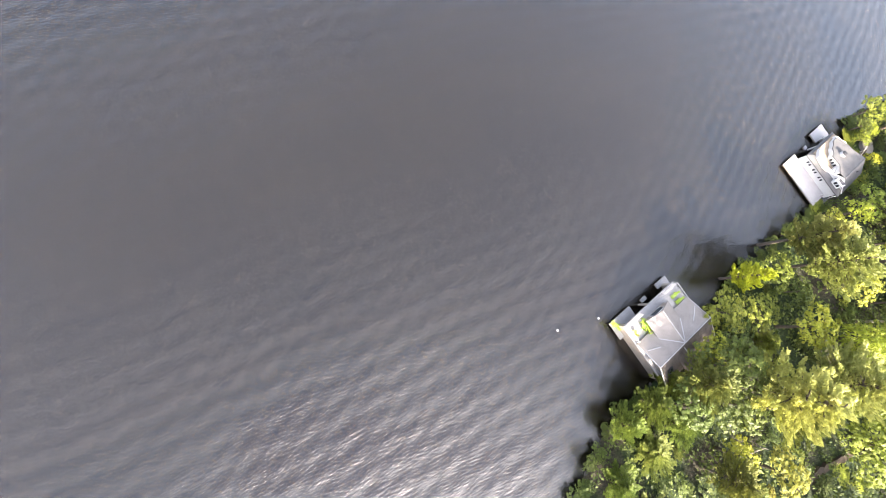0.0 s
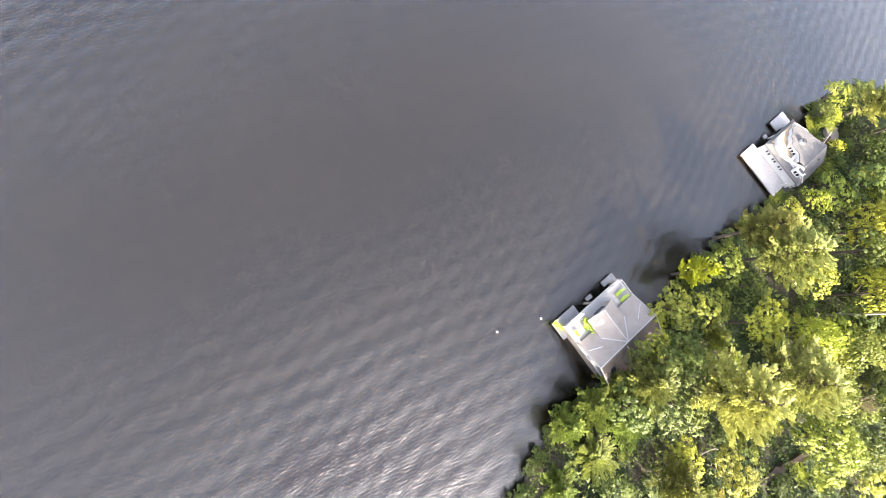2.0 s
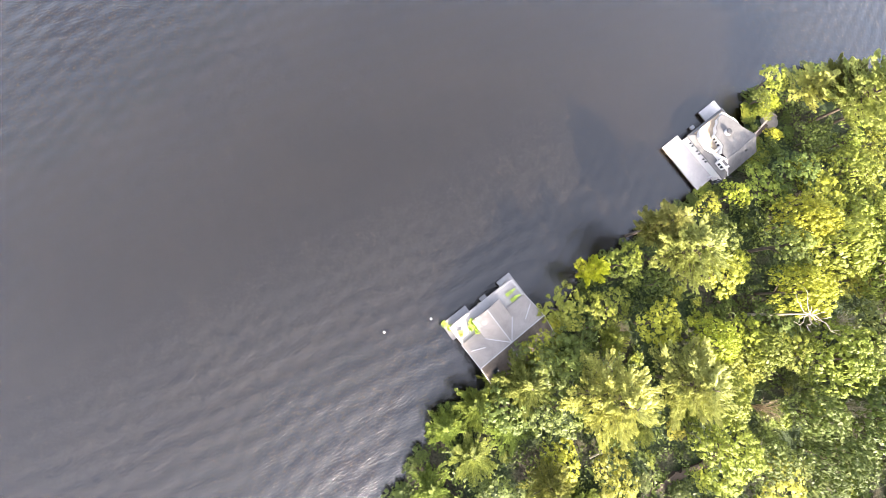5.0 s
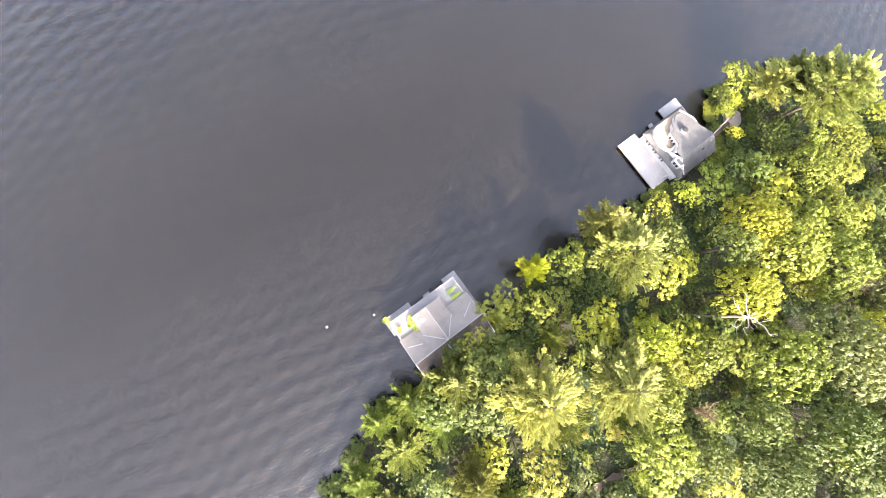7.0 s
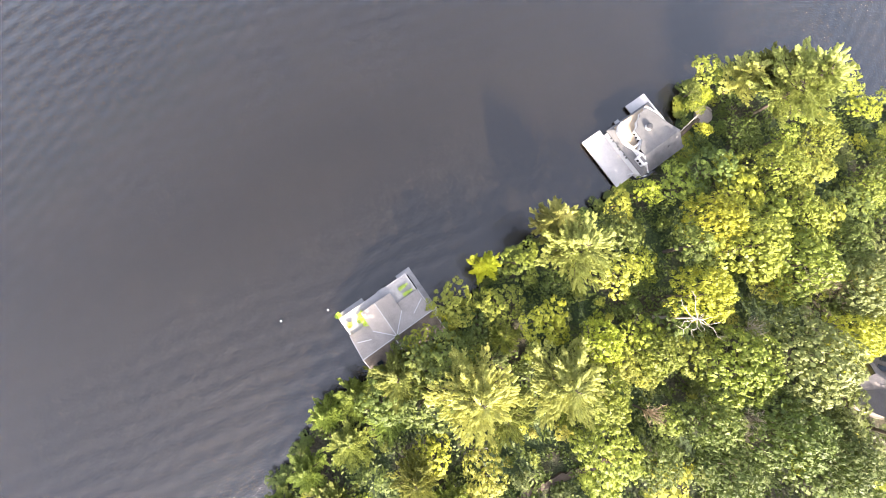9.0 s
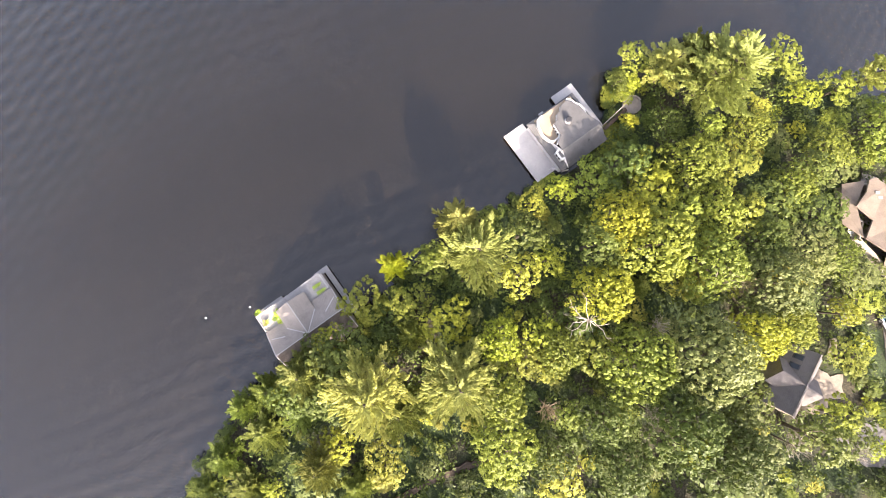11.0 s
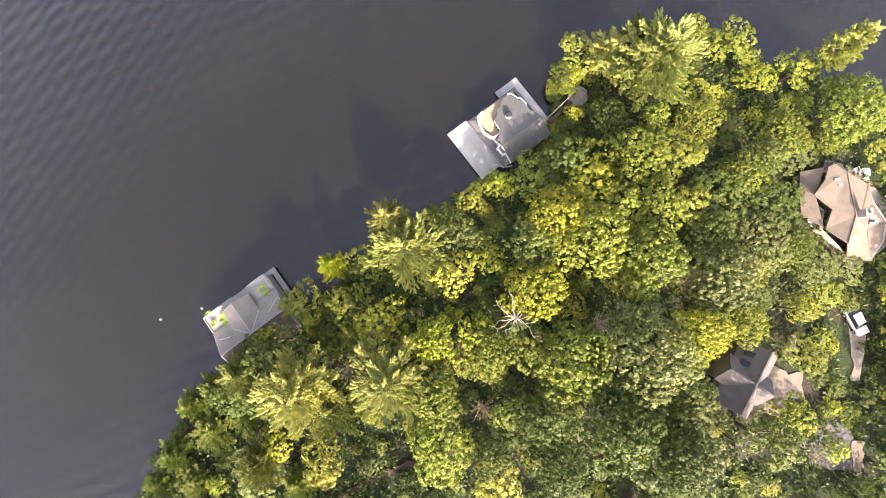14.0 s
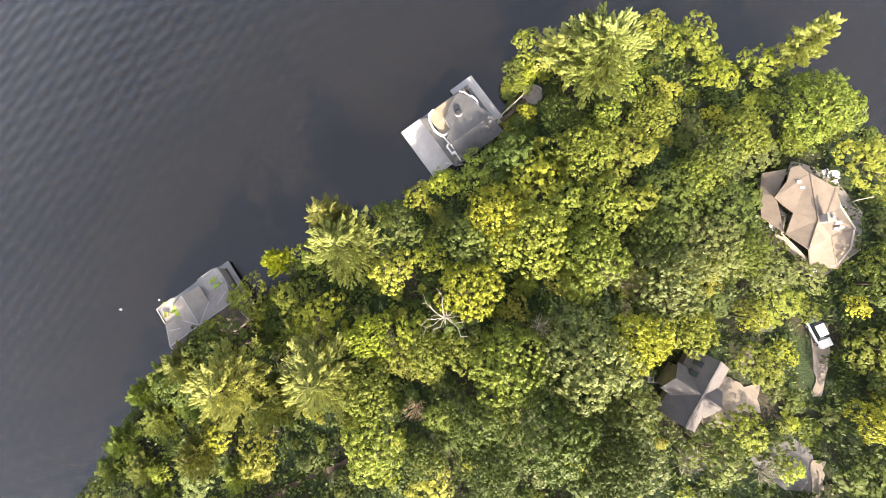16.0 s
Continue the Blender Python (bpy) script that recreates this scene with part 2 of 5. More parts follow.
def water_material():
    """Turbid lake water: a dull grey-brown body under a rippled, glossy skin."""
    m, n, l, p = mat_new("lake_water")
    def train(angle, length, distortion):
        w = n.new("ShaderNodeTexWave")
        w.wave_type, w.bands_direction, w.wave_profile = "BANDS", "Y", "SIN"
        w.inputs["Scale"].default_value = 0.314 / length
        w.inputs["Distortion"].default_value, w.inputs["Detail"].default_value = distortion, 2.0
        w.inputs["Detail Scale"].default_value, w.inputs["Detail Roughness"].default_value = 0.35, 0.6
        l.new(mapped(n, l, (1, 1, 1), angle), w.inputs["Vector"])
        return w

    swell = train(22, 3.0, 5.0)
    cross = train(56, 2.3, 4.0)
    chop = noise_node(n, l, mapped(n, l, (0.75, 1.6, 1), 20), 1.0, 2.0, 0.5)
    wavelet = noise_node(n, l, mapped(n, l, (1.5, 3.4, 1), 26), 1.0, 2.0, 0.6)
    fine = noise_node(n, l, mapped(n, l, (3.4, 6.0, 1), 40), 1.0, 2.0, 0.6)
    patch = noise_node(n, l, mapped(n, l, (0.02, 0.05, 1), 30), 1.0, 3.0)
    gust = n.new("ShaderNodeMapRange")
    gust.inputs["From Min"].default_value, gust.inputs["From Max"].default_value = 0.3, 0.7
    gust.inputs["To Min"].default_value, gust.inputs["To Max"].default_value = 0.8, 1.15
    l.new(patch.outputs[0], gust.inputs["Value"])
    last = None
    for tex, dist in ((swell, 0.036), (cross, 0.028), (chop, 0.040), (wavelet, 0.064), (fine, 0.034)):
        bp = n.new("ShaderNodeBump")
        bp.inputs["Distance"].default_value = dist
        l.new(gust.outputs[0], bp.inputs["Strength"])
        l.new(tex.outputs[0], bp.inputs["Height"])
        if last:
            l.new(last.outputs[0], bp.inputs["Normal"])
        last = bp
    l.new(last.outputs[0], p.inputs["Normal"])
    c = ramp(n, [(0.3, (0.0088, 0.0068, 0.0043)), (0.7, (0.0116, 0.0090, 0.0056))])
    l.new(patch.outputs[0], c.inputs[0])
    l.new(c.outputs[0], p.inputs["Base Color"])
    p.inputs["Roughness"].default_value = 0.08
    p.inputs["Subsurface Weight"].default_value = 1.0
    p.inputs["Subsurface Radius"].default_value = (1.0, 0.9, 0.8)
    p.inputs["Subsurface Scale"].default_value = 0.7
    p.inputs["IOR"].default_value = 1.5
    p.inputs["Specular IOR Level"].default_value = 1.0
    return m


SOIL, WATER = soil_material(), water_material()


# ---- building helpers ----
def thing(name, label, category, group="", kind="", m=None):
    ob = new(name)
    ob.empty_display_size = 0.3
    if m is not None:
        ob.matrix_basis = m
    return tagged(ob, label, category, group, kind)


def part(name, bm, material, parent=None, label=""):
    bmesh.ops.recalc_face_normals(bm, faces=bm.faces[:])
    me = bpy.data.meshes.new(name)
    bm.to_mesh(me)
    bm.free()
    me.materials.append(material)
    ob = new(name, me)
    ob.parent = parent
    if label:
        ob["label"] = label
    return ob


def quads_mesh(name, verts, faces, material, parent=None, label=""):
    me = bpy.data.meshes.new(name)
    me.from_pydata(verts, [], faces)
    me.materials.append(material)
    ob = new(name, me)
    ob.parent = parent
    if label:
        ob["label"] = label
    return ob


def box(bm, x0, x1, y0, y1, z0, z1, bevel=0.0):
    v = [bm.verts.new((x, y, z)) for x in (x0, x1) for y in (y0, y1) for z in (z0, z1)]
    f = [bm.faces.new([v[i] for i in q]) for q in ((0, 1, 3, 2), (4, 6, 7, 5), (0, 4, 5, 1), (2, 3, 7, 6), (0, 2, 6, 4), (1, 5, 7, 3))]
    if bevel:
        bmesh.ops.bevel(bm, geom=list({e for q in f for e in q.edges}), offset=bevel, segments=1, affect="EDGES")
    return bm


def boxed(*args, bevel=0.0):
    return box(bmesh.new(), *args, bevel=bevel)


def slab(bm, points, thick):
    """A plate with the given top outline, extruded straight down."""
    top = [bm.verts.new(p) for p in points]
    low = [bm.verts.new((p[0], p[1], p[2] - thick)) for p in points]
    bm.faces.new(top)
    bm.faces.new(low[::-1])
    for i in range(len(points)):
        j = (i + 1) % len(points)
        bm.faces.new((top[i], low[i], low[j], top[j]))
    return bm


def beam(bm, p, q, w, h):
    """A bar from p to q, w wide and h high, its top along the line."""
    p, q = Vector(p), Vector(q)
    way = (q - p).normalized()
    side = way.cross(Vector((0, 0, 1)))
    side = (side.normalized() if side.length > 1e-4 else Vector((1, 0, 0))) * w / 2
    up = side.cross(way).normalized() * h
    up = up if up.z >= 0 else -up
    ring = lambda c: [c - side - up, c + side - up, c + side, c - side]
    a, b = [bm.verts.new(x) for x in ring(p)], [bm.verts.new(x) for x in ring(q)]
    bm.faces.new(a)
    bm.faces.new(b[::-1])
    for i in range(4):
        j = (i + 1) % 4
        bm.faces.new((a[i], b[i], b[j], a[j]))
    return bm


def tube(bm, pts, radii, sides=6):
    """A tapering limb through the points."""
    rings = []
    for i, c in enumerate(pts):
        c = Vector(c)
        a = Vector(pts[max(i - 1, 0)])
        b = Vector(pts[min(i + 1, len(pts) - 1)])
        way = (b - a).normalized()
        s = way.orthogonal().normalized()
        t = way.cross(s)
        rings.append([bm.verts.new(c + (s * math.cos(k * math.tau / sides) + t * math.sin(k * math.tau / sides)) * radii[i]) for k in range(sides)])
    for a, b in zip(rings, rings[1:]):
        for k in range(sides):
            bm.faces.new((a[k], a[(k + 1) % sides], b[(k + 1) % sides], b[k]))
    bm.faces.new(rings[0][::-1])
    bm.faces.new(rings[-1])
    return bm


def cylinder(bm, x, y, z0, z1, r, sides=16, r2=None):
    return tube(bm, [(x, y, z0), (x, y, z1)], [r, r if r2 is None else r2], sides)


# ---- terrain ----
SHORE = np.array([(-60, -400), (-10, -120), (18, -58), (26, -38), (30, -28), (34, -20), (40, -13.5), (46, -10), (52, -6.5), (57, -1.5),
                  (62, 4.5), (69, 10), (78, 15.5), (85, 19.5), (92, 24.0), (95.9, 31.2), (97.6, 39), (105, 43), (113, 46.5), (122, 46),
                  (132, 38.5), (140, 36.5), (146.5, 32.5), (152, 25), (160, 15), (175, -5), (200, -60), (260, -140), (400, -400)], float)


def land_distance(x, y):
    """Metres inland from the shore (minus: out in the lake)."""
    x, y = np.atleast_1d(np.asarray(x, float)), np.atleast_1d(np.asarray(y, float))
    best = np.full(x.shape, 1e9)
    inside = np.zeros(x.shape, bool)
    n = len(SHORE)
    for i in range(n):
        a, b = SHORE[i], SHORE[(i + 1) % n]
        d = b - a
        t = np.clip(((x - a[0]) * d[0] + (y - a[1]) * d[1]) / (d @ d), 0, 1)
        best = np.minimum(best, np.hypot(x - a[0] - t * d[0], y - a[1] - t * d[1]))
        cross = (a[1] > y) != (b[1] > y)
        xs = a[0] + (y - a[1]) / (d[1] if d[1] else 1e-9) * d[0]
        inside ^= cross & (x < xs)
    return np.where(inside, best, -best)


def ground_height(x, y):
    d = land_distance(x, y)
    x, y = np.atleast_1d(np.asarray(x, float)), np.atleast_1d(np.asarray(y, float))
    up = 0.35 + 2.6 * (1 - np.exp(-np.maximum(d, 0) / 9)) + 0.22 * np.sin(x * 0.31 + 1) * np.cos(y * 0.27) * np.clip(d / 4, 0, 1)
    down = np.maximum(d * 0.5, -4.0)
    return np.where(d > 0, up * np.clip(d / 0.8, 0, 1), down)


def gz(x, y):
    return float(ground_height(x, y)[0])


def axis_steps(lo, hi, fine, far):
    inner = list(np.arange(lo, hi + 0.01, fine))
    out, step, v = [], fine * 2, lo
    while v > -far:
        v -= step
        step *= 1.5
        out.append(v)
    res = out[::-1] + inner
    step, v = fine * 2, hi
    while v < far:
        v += step
        step *= 1.5
        res.append(v)
    return np.array(res)


def build_ground():
    xs, ys = axis_steps(15, 175, 1.2, 2400), axis_steps(-60, 55, 1.2, 2400)
    gx, gy = np.meshgrid(xs, ys)
    z = ground_height(gx.ravel(), gy.ravel())
    verts = np.stack([gx.ravel(), gy.ravel(), z], 1)
    w = len(xs)
    faces = [(j * w + i, j * w + i + 1, (j + 1) * w + i + 1, (j + 1) * w + i) for j in range(len(ys) - 1) for i in range(w - 1)]
    g = quads_mesh("ground", verts.tolist(), faces, SOIL)
    for f in g.data.polygons:
        f.use_smooth = True
    tagged(g, "brown leaf-littered forest floor sloping into the lake", "ground", kind="structure")
    bm = bmesh.new()
    bmesh.ops.create_grid(bm, x_segments=2, y_segments=2, size=2600)
    tagged(part("water", bm, WATER), "dark rippled lake water with sun glitter", "lake", kind="structure")


build_ground()


# ---- outdoor furniture ----
CACHE = {}


def build_chair(mat, name, label):
    """A slatted garden armchair with a fanned, reclined back."""
    t = thing(name, label, "chair", "chairs on the boathouse decks")
    part("seat", slab(bmesh.new(), [(-0.28, -0.30, 0.38), (0.28, -0.30, 0.38), (0.25, 0.26, 0.28), (-0.25, 0.26, 0.28)], 0.04), mat, t)
    for i in range(4):
        x = -0.24 + i * 0.125
        part("back_slat", slab(bmesh.new(), [(x, 0.22, 0.30), (x + 0.11, 0.22, 0.30), (x * 1.15 + 0.115, 0.56, 0.92), (x * 1.15, 0.56, 0.92)], 0.03), mat, t)
    for s in (-1, 1):
        part("armrest", boxed(s * 0.36 - 0.07, s * 0.36 + 0.07, -0.36, 0.36, 0.53, 0.56), mat, t)
        part("leg", boxed(s * 0.33 - 0.03, s * 0.33 + 0.03, -0.34, -0.26, 0, 0.53), mat, t)
        part("leg", boxed(s * 0.30 - 0.03, s * 0.30 + 0.03, 0.26, 0.34, 0, 0.53), mat, t)
    return t


def build_lounger(mat, name, label):
    t = thing(name, label, "lounger", "loungers on the boathouse deck")
    for x in (-0.26, 0.20):
        part("bed_rail", boxed(x, x + 0.06, -0.78, 0.32, 0.30, 0.37), mat, t)
    for i in range(3):
        x = -0.17 + i * 0.115
        part("bed_slat", boxed(x, x + 0.085, -0.78, 0.32, 0.31, 0.35), mat, t)
        part("back_slat", slab(bmesh.new(), [(x, 0.34, 0.36), (x + 0.085, 0.34, 0.36), (x + 0.085, 0.82, 0.66), (x, 0.82, 0.66)], 0.04), mat, t)
    part("foot_bar", boxed(-0.26, 0.26, -0.84, -0.78, 0.30, 0.37), mat, t)
    for x in (-0.23, 0.23):
        for y in (-0.72, 0.26):
            part("leg", boxed(x - 0.03, x + 0.03, y - 0.03, y + 0.03, 0, 0.30), mat, t)
    return t


def put(kind, m, build, *args):
    if kind in CACHE:
        return copy_thing(CACHE[kind], m)
    CACHE[kind] = build(*args)
    CACHE[kind].matrix_basis = m
    return CACHE[kind]


def railing(parent, points, z, height, mat):
    """Posts, a top rail and a mid rail along the points."""
    for (x0, y0), (x1, y1) in zip(points, points[1:]):
        n = max(1, round(math.hypot(x1 - x0, y1 - y0) / 1.6))
        for i in range(n + 1):
            x, y = x0 + (x1 - x0) * i / n, y0 + (y1 - y0) * i / n
            part("rail_post", boxed(x - 0.05, x + 0.05, y - 0.05, y + 0.05, z, z + height), mat, parent)
        part("top_rail", beam(bmesh.new(), (x0, y0, z + height + 0.05), (x1, y1, z + height + 0.05), 0.12, 0.05), mat, parent)
        part("mid_rail", beam(bmesh.new(), (x0, y0, z + height * 0.5), (x1, y1, z + height * 0.5), 0.05, 0.05), mat, parent)


def window(parent, x, y, z, w, h, axis, mat=WHITE):
    """A framed window on a wall that faces along axis ('-x', '+y', '-y')."""
    win = new("window")
    win.parent = parent
    o = 0.05
    if axis in ("-x", "+x"):
        s = -1 if axis == "-x" else 1
        part("frame", boxed(x, x + s * o, y - w / 2 - 0.07, y + w / 2 + 0.07, z - 0.07, z + h + 0.07), mat, win)
        part("pane", boxed(x + s * o, x + s * (o + 0.012), y - w / 2, y + w / 2, z, z + h), GLASS, win)
    else:
        s = -1 if axis == "-y" else 1
        part("frame", boxed(x - w / 2 - 0.07, x + w / 2 + 0.07, y, y + s * o, z - 0.07, z + h + 0.07), mat, win)
        part("pane", boxed(x - w / 2, x + w / 2, y + s * o, y + s * (o + 0.012), z, z + h), GLASS, win)
    return win


def dock(label, m, x0, x1, y0, y1, z, mat):
    d = thing("dock", label, "dock", "docks at the boathouses", m=m)
    part("deck", boxed(x0, x1, y0, y1, z - 0.07, z), mat, d)
    part("rim_joist", boxed(x0 + 0.03, x1 - 0.03, y0 + 0.03, y1 - 0.03, z - 0.28, z - 0.07), CLAD, d)
    for x in (x0 + 0.25, x1 - 0.25):
        for y in (y0 + 0.25, y1 - 0.25):
            part("pile", cylinder(bmesh.new(), x, y, -4.2, z - 0.1, 0.12, 8), BARK, d)
    return d


# ---- brown boathouse with the green chairs (local x along the shore, local y out to the lake) ----
def brown_boathouse():
    m = pose(39.3, -1.5, 0, 0, 0, 36.1)
    b = thing("boathouse", "weathered grey-shingled boathouse with a plank roof deck over the water", "boathouse", m=m)
    dz, ez, rz = 2.6, 2.95, 4.55
    x0, x1 = 0.15, 11.6
    # lower storey
    part("side_wall", boxed(x0, x0 + 0.18, -10.2, -0.2, -0.6, dz - 0.2), CLAD, b)
    part("side_wall", boxed(x1 - 0.18, x1, -10.2, -0.2, -0.6, dz - 0.2), CLAD, b)
    part("back_wall", boxed(x0 + 0.18, x1 - 0.18, -10.2, -10.02, -0.6, dz - 0.2), CLAD, b)
    for x in (x0 + 0.18, 5.7, x1 - 0.6):
        part("front_pier", boxed(x, x + 0.42, -0.42, -0.2, -0.6, dz - 0.2), CLAD, b)
    part("lintel", boxed(x0 + 0.18, x1 - 0.18, -0.4, -0.22, 1.95, dz - 0.2), CLAD, b)
    for x in (x0, 4.0, 8.0, x1 - 0.3):
        for y in (-9.8, -5.0, -0.5):
            part("crib_post", boxed(x, x + 0.3, y - 0.15, y + 0.15, -4.3, -0.6), BARK, b)
    # roof deck
    part("roof_deck", boxed(-0.1, 11.7, -10.3, -0.15, dz - 0.2, dz), PLANK, b, "weathered grey plank roof deck")
    for q in (boxed(-0.16, -0.1, -10.3, -0.15, dz - 0.32, dz + 0.04), boxed(11.7, 11.76, -10.3, -0.15, dz - 0.32, dz + 0.04), boxed(-0.16, 11.76, -0.15, -0.09, dz - 0.32, dz + 0.04)):
        part("fascia", q, FLASHING, b, "pale painted fascia board")
    # upper walls
    part("front_wall", boxed(0.5, 11.4, -3.75, -3.6, dz, ez + 0.2), CLAD, b)
    part("back_wall", boxed(0.5, 11.4, -10.0, -9.85, dz, ez), CLAD, b)
    for x in (0.5, 11.25):
        bm = bmesh.new()
        pts = [(-9.85, dz), (-3.75, dz), (-3.75, ez + 0.2), (-7.1, rz - 0.25), (-9.85, ez)]
        a = [bm.verts.new((x, y, z)) for y, z in pts]
        c = [bm.verts.new((x + 0.15, y, z)) for y, z in pts]
        bm.faces.new(a)
        bm.faces.new(c[::-1])
        for i in range(5):
            bm.faces.new((a[i], a[(i + 1) % 5], c[(i + 1) % 5], c[i]))
        part("gable_wall", bm, CLAD, b)
    # roofs
    part("roof_front", slab(bmesh.new(), [(-0.3, -3.15, ez), (11.9, -3.15, ez), (11.9, -7.1, rz), (-0.3, -7.1, rz)], 0.14), SHINGLE, b, "weathered grey-beige shingles")
    # landward slope: tree shade is put into its shingle colour
    part("roof_back", slab(bmesh.new(), [(-0.3, -7.1, rz), (11.9, -7.1, rz), (11.9, -10.7, ez), (-0.3, -10.7, ez)], 0.14), SHINGLE_BROWN_SHADED, b, "brown shingles with tree shade in the colour")
    cx, hw, k = 5.55, 2.6, (rz - ez) / 3.95
    part("cross_roof", slab(bmesh.new(), [(cx, -7.1, rz + 0.02), (cx, -1.3, rz + 0.02), (cx - hw, -1.3, rz - hw * k), (cx - hw, -7.1, rz - hw * k)], 0.14), SHINGLE, b)
    part("cross_roof", slab(bmesh.new(), [(cx, -1.3, rz + 0.02), (cx, -7.1, rz + 0.02), (cx + hw, -7.1, rz - hw * k), (cx + hw, -1.3, rz - hw * k)], 0.14), SHINGLE, b)
    bm = bmesh.new()
    pts = [(cx - 2.4, dz), (cx + 2.4, dz), (cx + 2.4, rz - 2.4 * k - 0.1), (cx, rz - 0.12), (cx - 2.4, rz - 2.4 * k - 0.1)]
    a = [bm.verts.new((x, -1.45, z)) for x, z in pts]
    c = [bm.verts.new((x, -1.6, z)) for x, z in pts]
    bm.faces.new(a)
    bm.faces.new(c[::-1])
    for i in range(5):
        bm.faces.new((a[i], a[(i + 1) % 5], c[(i + 1) % 5], c[i]))
    part("gable_wall", bm, CLAD, b)
    for x in (cx - 2.4, cx + 2.25):
        part("cross_wall", boxed(x, x + 0.15, -3.6, -1.6, dz, rz - 2.4 * k - 0.1), CLAD, b)
    win = window(b, cx, -1.45, dz + 0.25, 2.2, 0.95, "+y")
    # rear gable
    rx, rw = 5.1, 1.6
    part("rear_roof", slab(bmesh.new(), [(rx, -7.2, rz - 0.25), (rx, -10.9, rz - 0.25), (rx - rw, -10.9, rz - 0.25 - rw * k), (rx - rw, -7.2, rz - 0.25 - rw * k)], 0.12), SHINGLE_BROWN_SHADED, b, "brown shingles with tree shade in the colour")
    part("rear_roof", slab(bmesh.new(), [(rx, -10.9, rz - 0.25), (rx, -7.2, rz - 0.25), (rx + rw, -7.2, rz - 0.25 - rw * k), (rx + rw, -10.9, rz - 0.25 - rw * k)], 0.12), SHINGLE_BROWN_SHADED, b, "brown shingles with tree shade in the colour")
    # pale lines of ridge caps and valleys
    for p, q in (((-0.3, -7.1, rz + 0.06), (11.9, -7.1, rz + 0.06)), ((cx, -7.1, rz + 0.07), (cx, -1.3, rz + 0.07)),
                 ((cx, -7.1, rz + 0.05), (cx - hw, -7.1 + hw, rz - hw * k + 0.05)), ((cx, -7.1, rz + 0.05), (cx + hw, -7.1 + hw, rz - hw * k + 0.05)),
                 ((0.2, -4.6, ez + 1.45 * k + 0.05), (2.2, -5.4, ez + 2.25 * k + 0.05)), ((11.6, -4.7, ez + 1.55 * k + 0.05), (9.4, -5.9, ez + 2.75 * k + 0.05)),
                 ((rx, -7.3, rz - 0.2), (rx, -10.9, rz - 0.2))):
        part("flashing_strip", beam(bmesh.new(), p, q, 0.13, 0.05), FLASHING, b, "pale metal flashing")
    for p, q in (((-0.3, -3.15, ez), (-0.3, -7.1, rz)), ((-0.3, -7.1, rz), (-0.3, -10.7, ez)), ((11.9, -3.15, ez), (11.9, -7.1, rz)), ((11.9, -7.1, rz), (11.9, -10.7, ez))):
        part("rake_board", beam(bmesh.new(), Vector(p) + Vector((0, 0, 0.03)), Vector(q) + Vector((0, 0, 0.03)), 0.10, 0.2), FLASHING, b)
    sk = new("skylight")
    sk.parent = b
    zz = rz - (9.0 - 7.1) * (rz - ez) / 3.7
    part("frame", slab(bmesh.new(), [(0.9, -8.6, zz + 0.34), (1.8, -8.6, zz + 0.34), (1.8, -9.3, zz - 0.03), (0.9, -9.3, zz - 0.03)], 0.2), DARK_IN, sk)
    part("pane", slab(bmesh.new(), [(1.0, -8.67, zz + 0.32), (1.7, -8.67, zz + 0.32), (1.7, -9.23, zz + 0.025), (1.0, -9.23, zz + 0.025)], 0.02), GLASS, sk)
    railing(b, [(11.6, -3.0), (11.6, -0.25), (8.4, -0.25)], dz, 0.8, FLASHING)
    railing(b, [(0.0, -3.0), (0.0, -0.25), (3.2, -0.25)], dz, 0.8, FLASHING)
    dock("grey plank dock beside the brown boathouse", m, -0.7, 4.0, -2.2, 0.8, 0.55, PLANK)
    dock("grey plank dock at the corner of the brown boathouse", m, 10.2, 12.8, -0.3, 0.6, 0.55, PLANK)
    dock("narrow plank walkway along the brown boathouse", m, 11.95, 12.8, -9.6, -0.31, 0.55, PLANK)
    dock("small swimming step at the boathouse front", m, 6.4, 7.6, -0.3, 0.3, 0.4, PLANK)
    ch = "lime green plastic garden armchair on the boathouse roof deck"
    for x, y, r in ((2.9, -1.35, 200), (2.35, -2.0, 120), (3.15, -2.3, 30), (2.85, -3.0, 75)):
        put("chair", m @ pose(x, y, dz, 0, 0, r), build_chair, LIME, "garden_chair", ch)
    for x, y, r in ((0.7, -1.7, 150),):
        put("ychair", m @ pose(x, y, dz, 0, 0, r), build_chair, YELLOW, "garden_chair", "yellow plastic garden armchair on the boathouse roof deck")
    for x, y, r in ((0.1, -0.3, 100), (0.5, -1.3, 80)):
        tagged(put("chair", m @ pose(x - 0.4, y + 0.9, 0.55, 0, 0, r), build_chair, LIME, "garden_chair", ch), "lime green plastic garden armchair on the low dock")
    for x, y, r in ((10.35, -1.65, -90), (10.45, -2.75, -92)):
        put("lounger", m @ pose(x, y, dz, 0, 0, r), build_lounger, LIME, "sun_lounger", "lime green plastic sun lounger on the boathouse roof deck")


brown_boathouse()


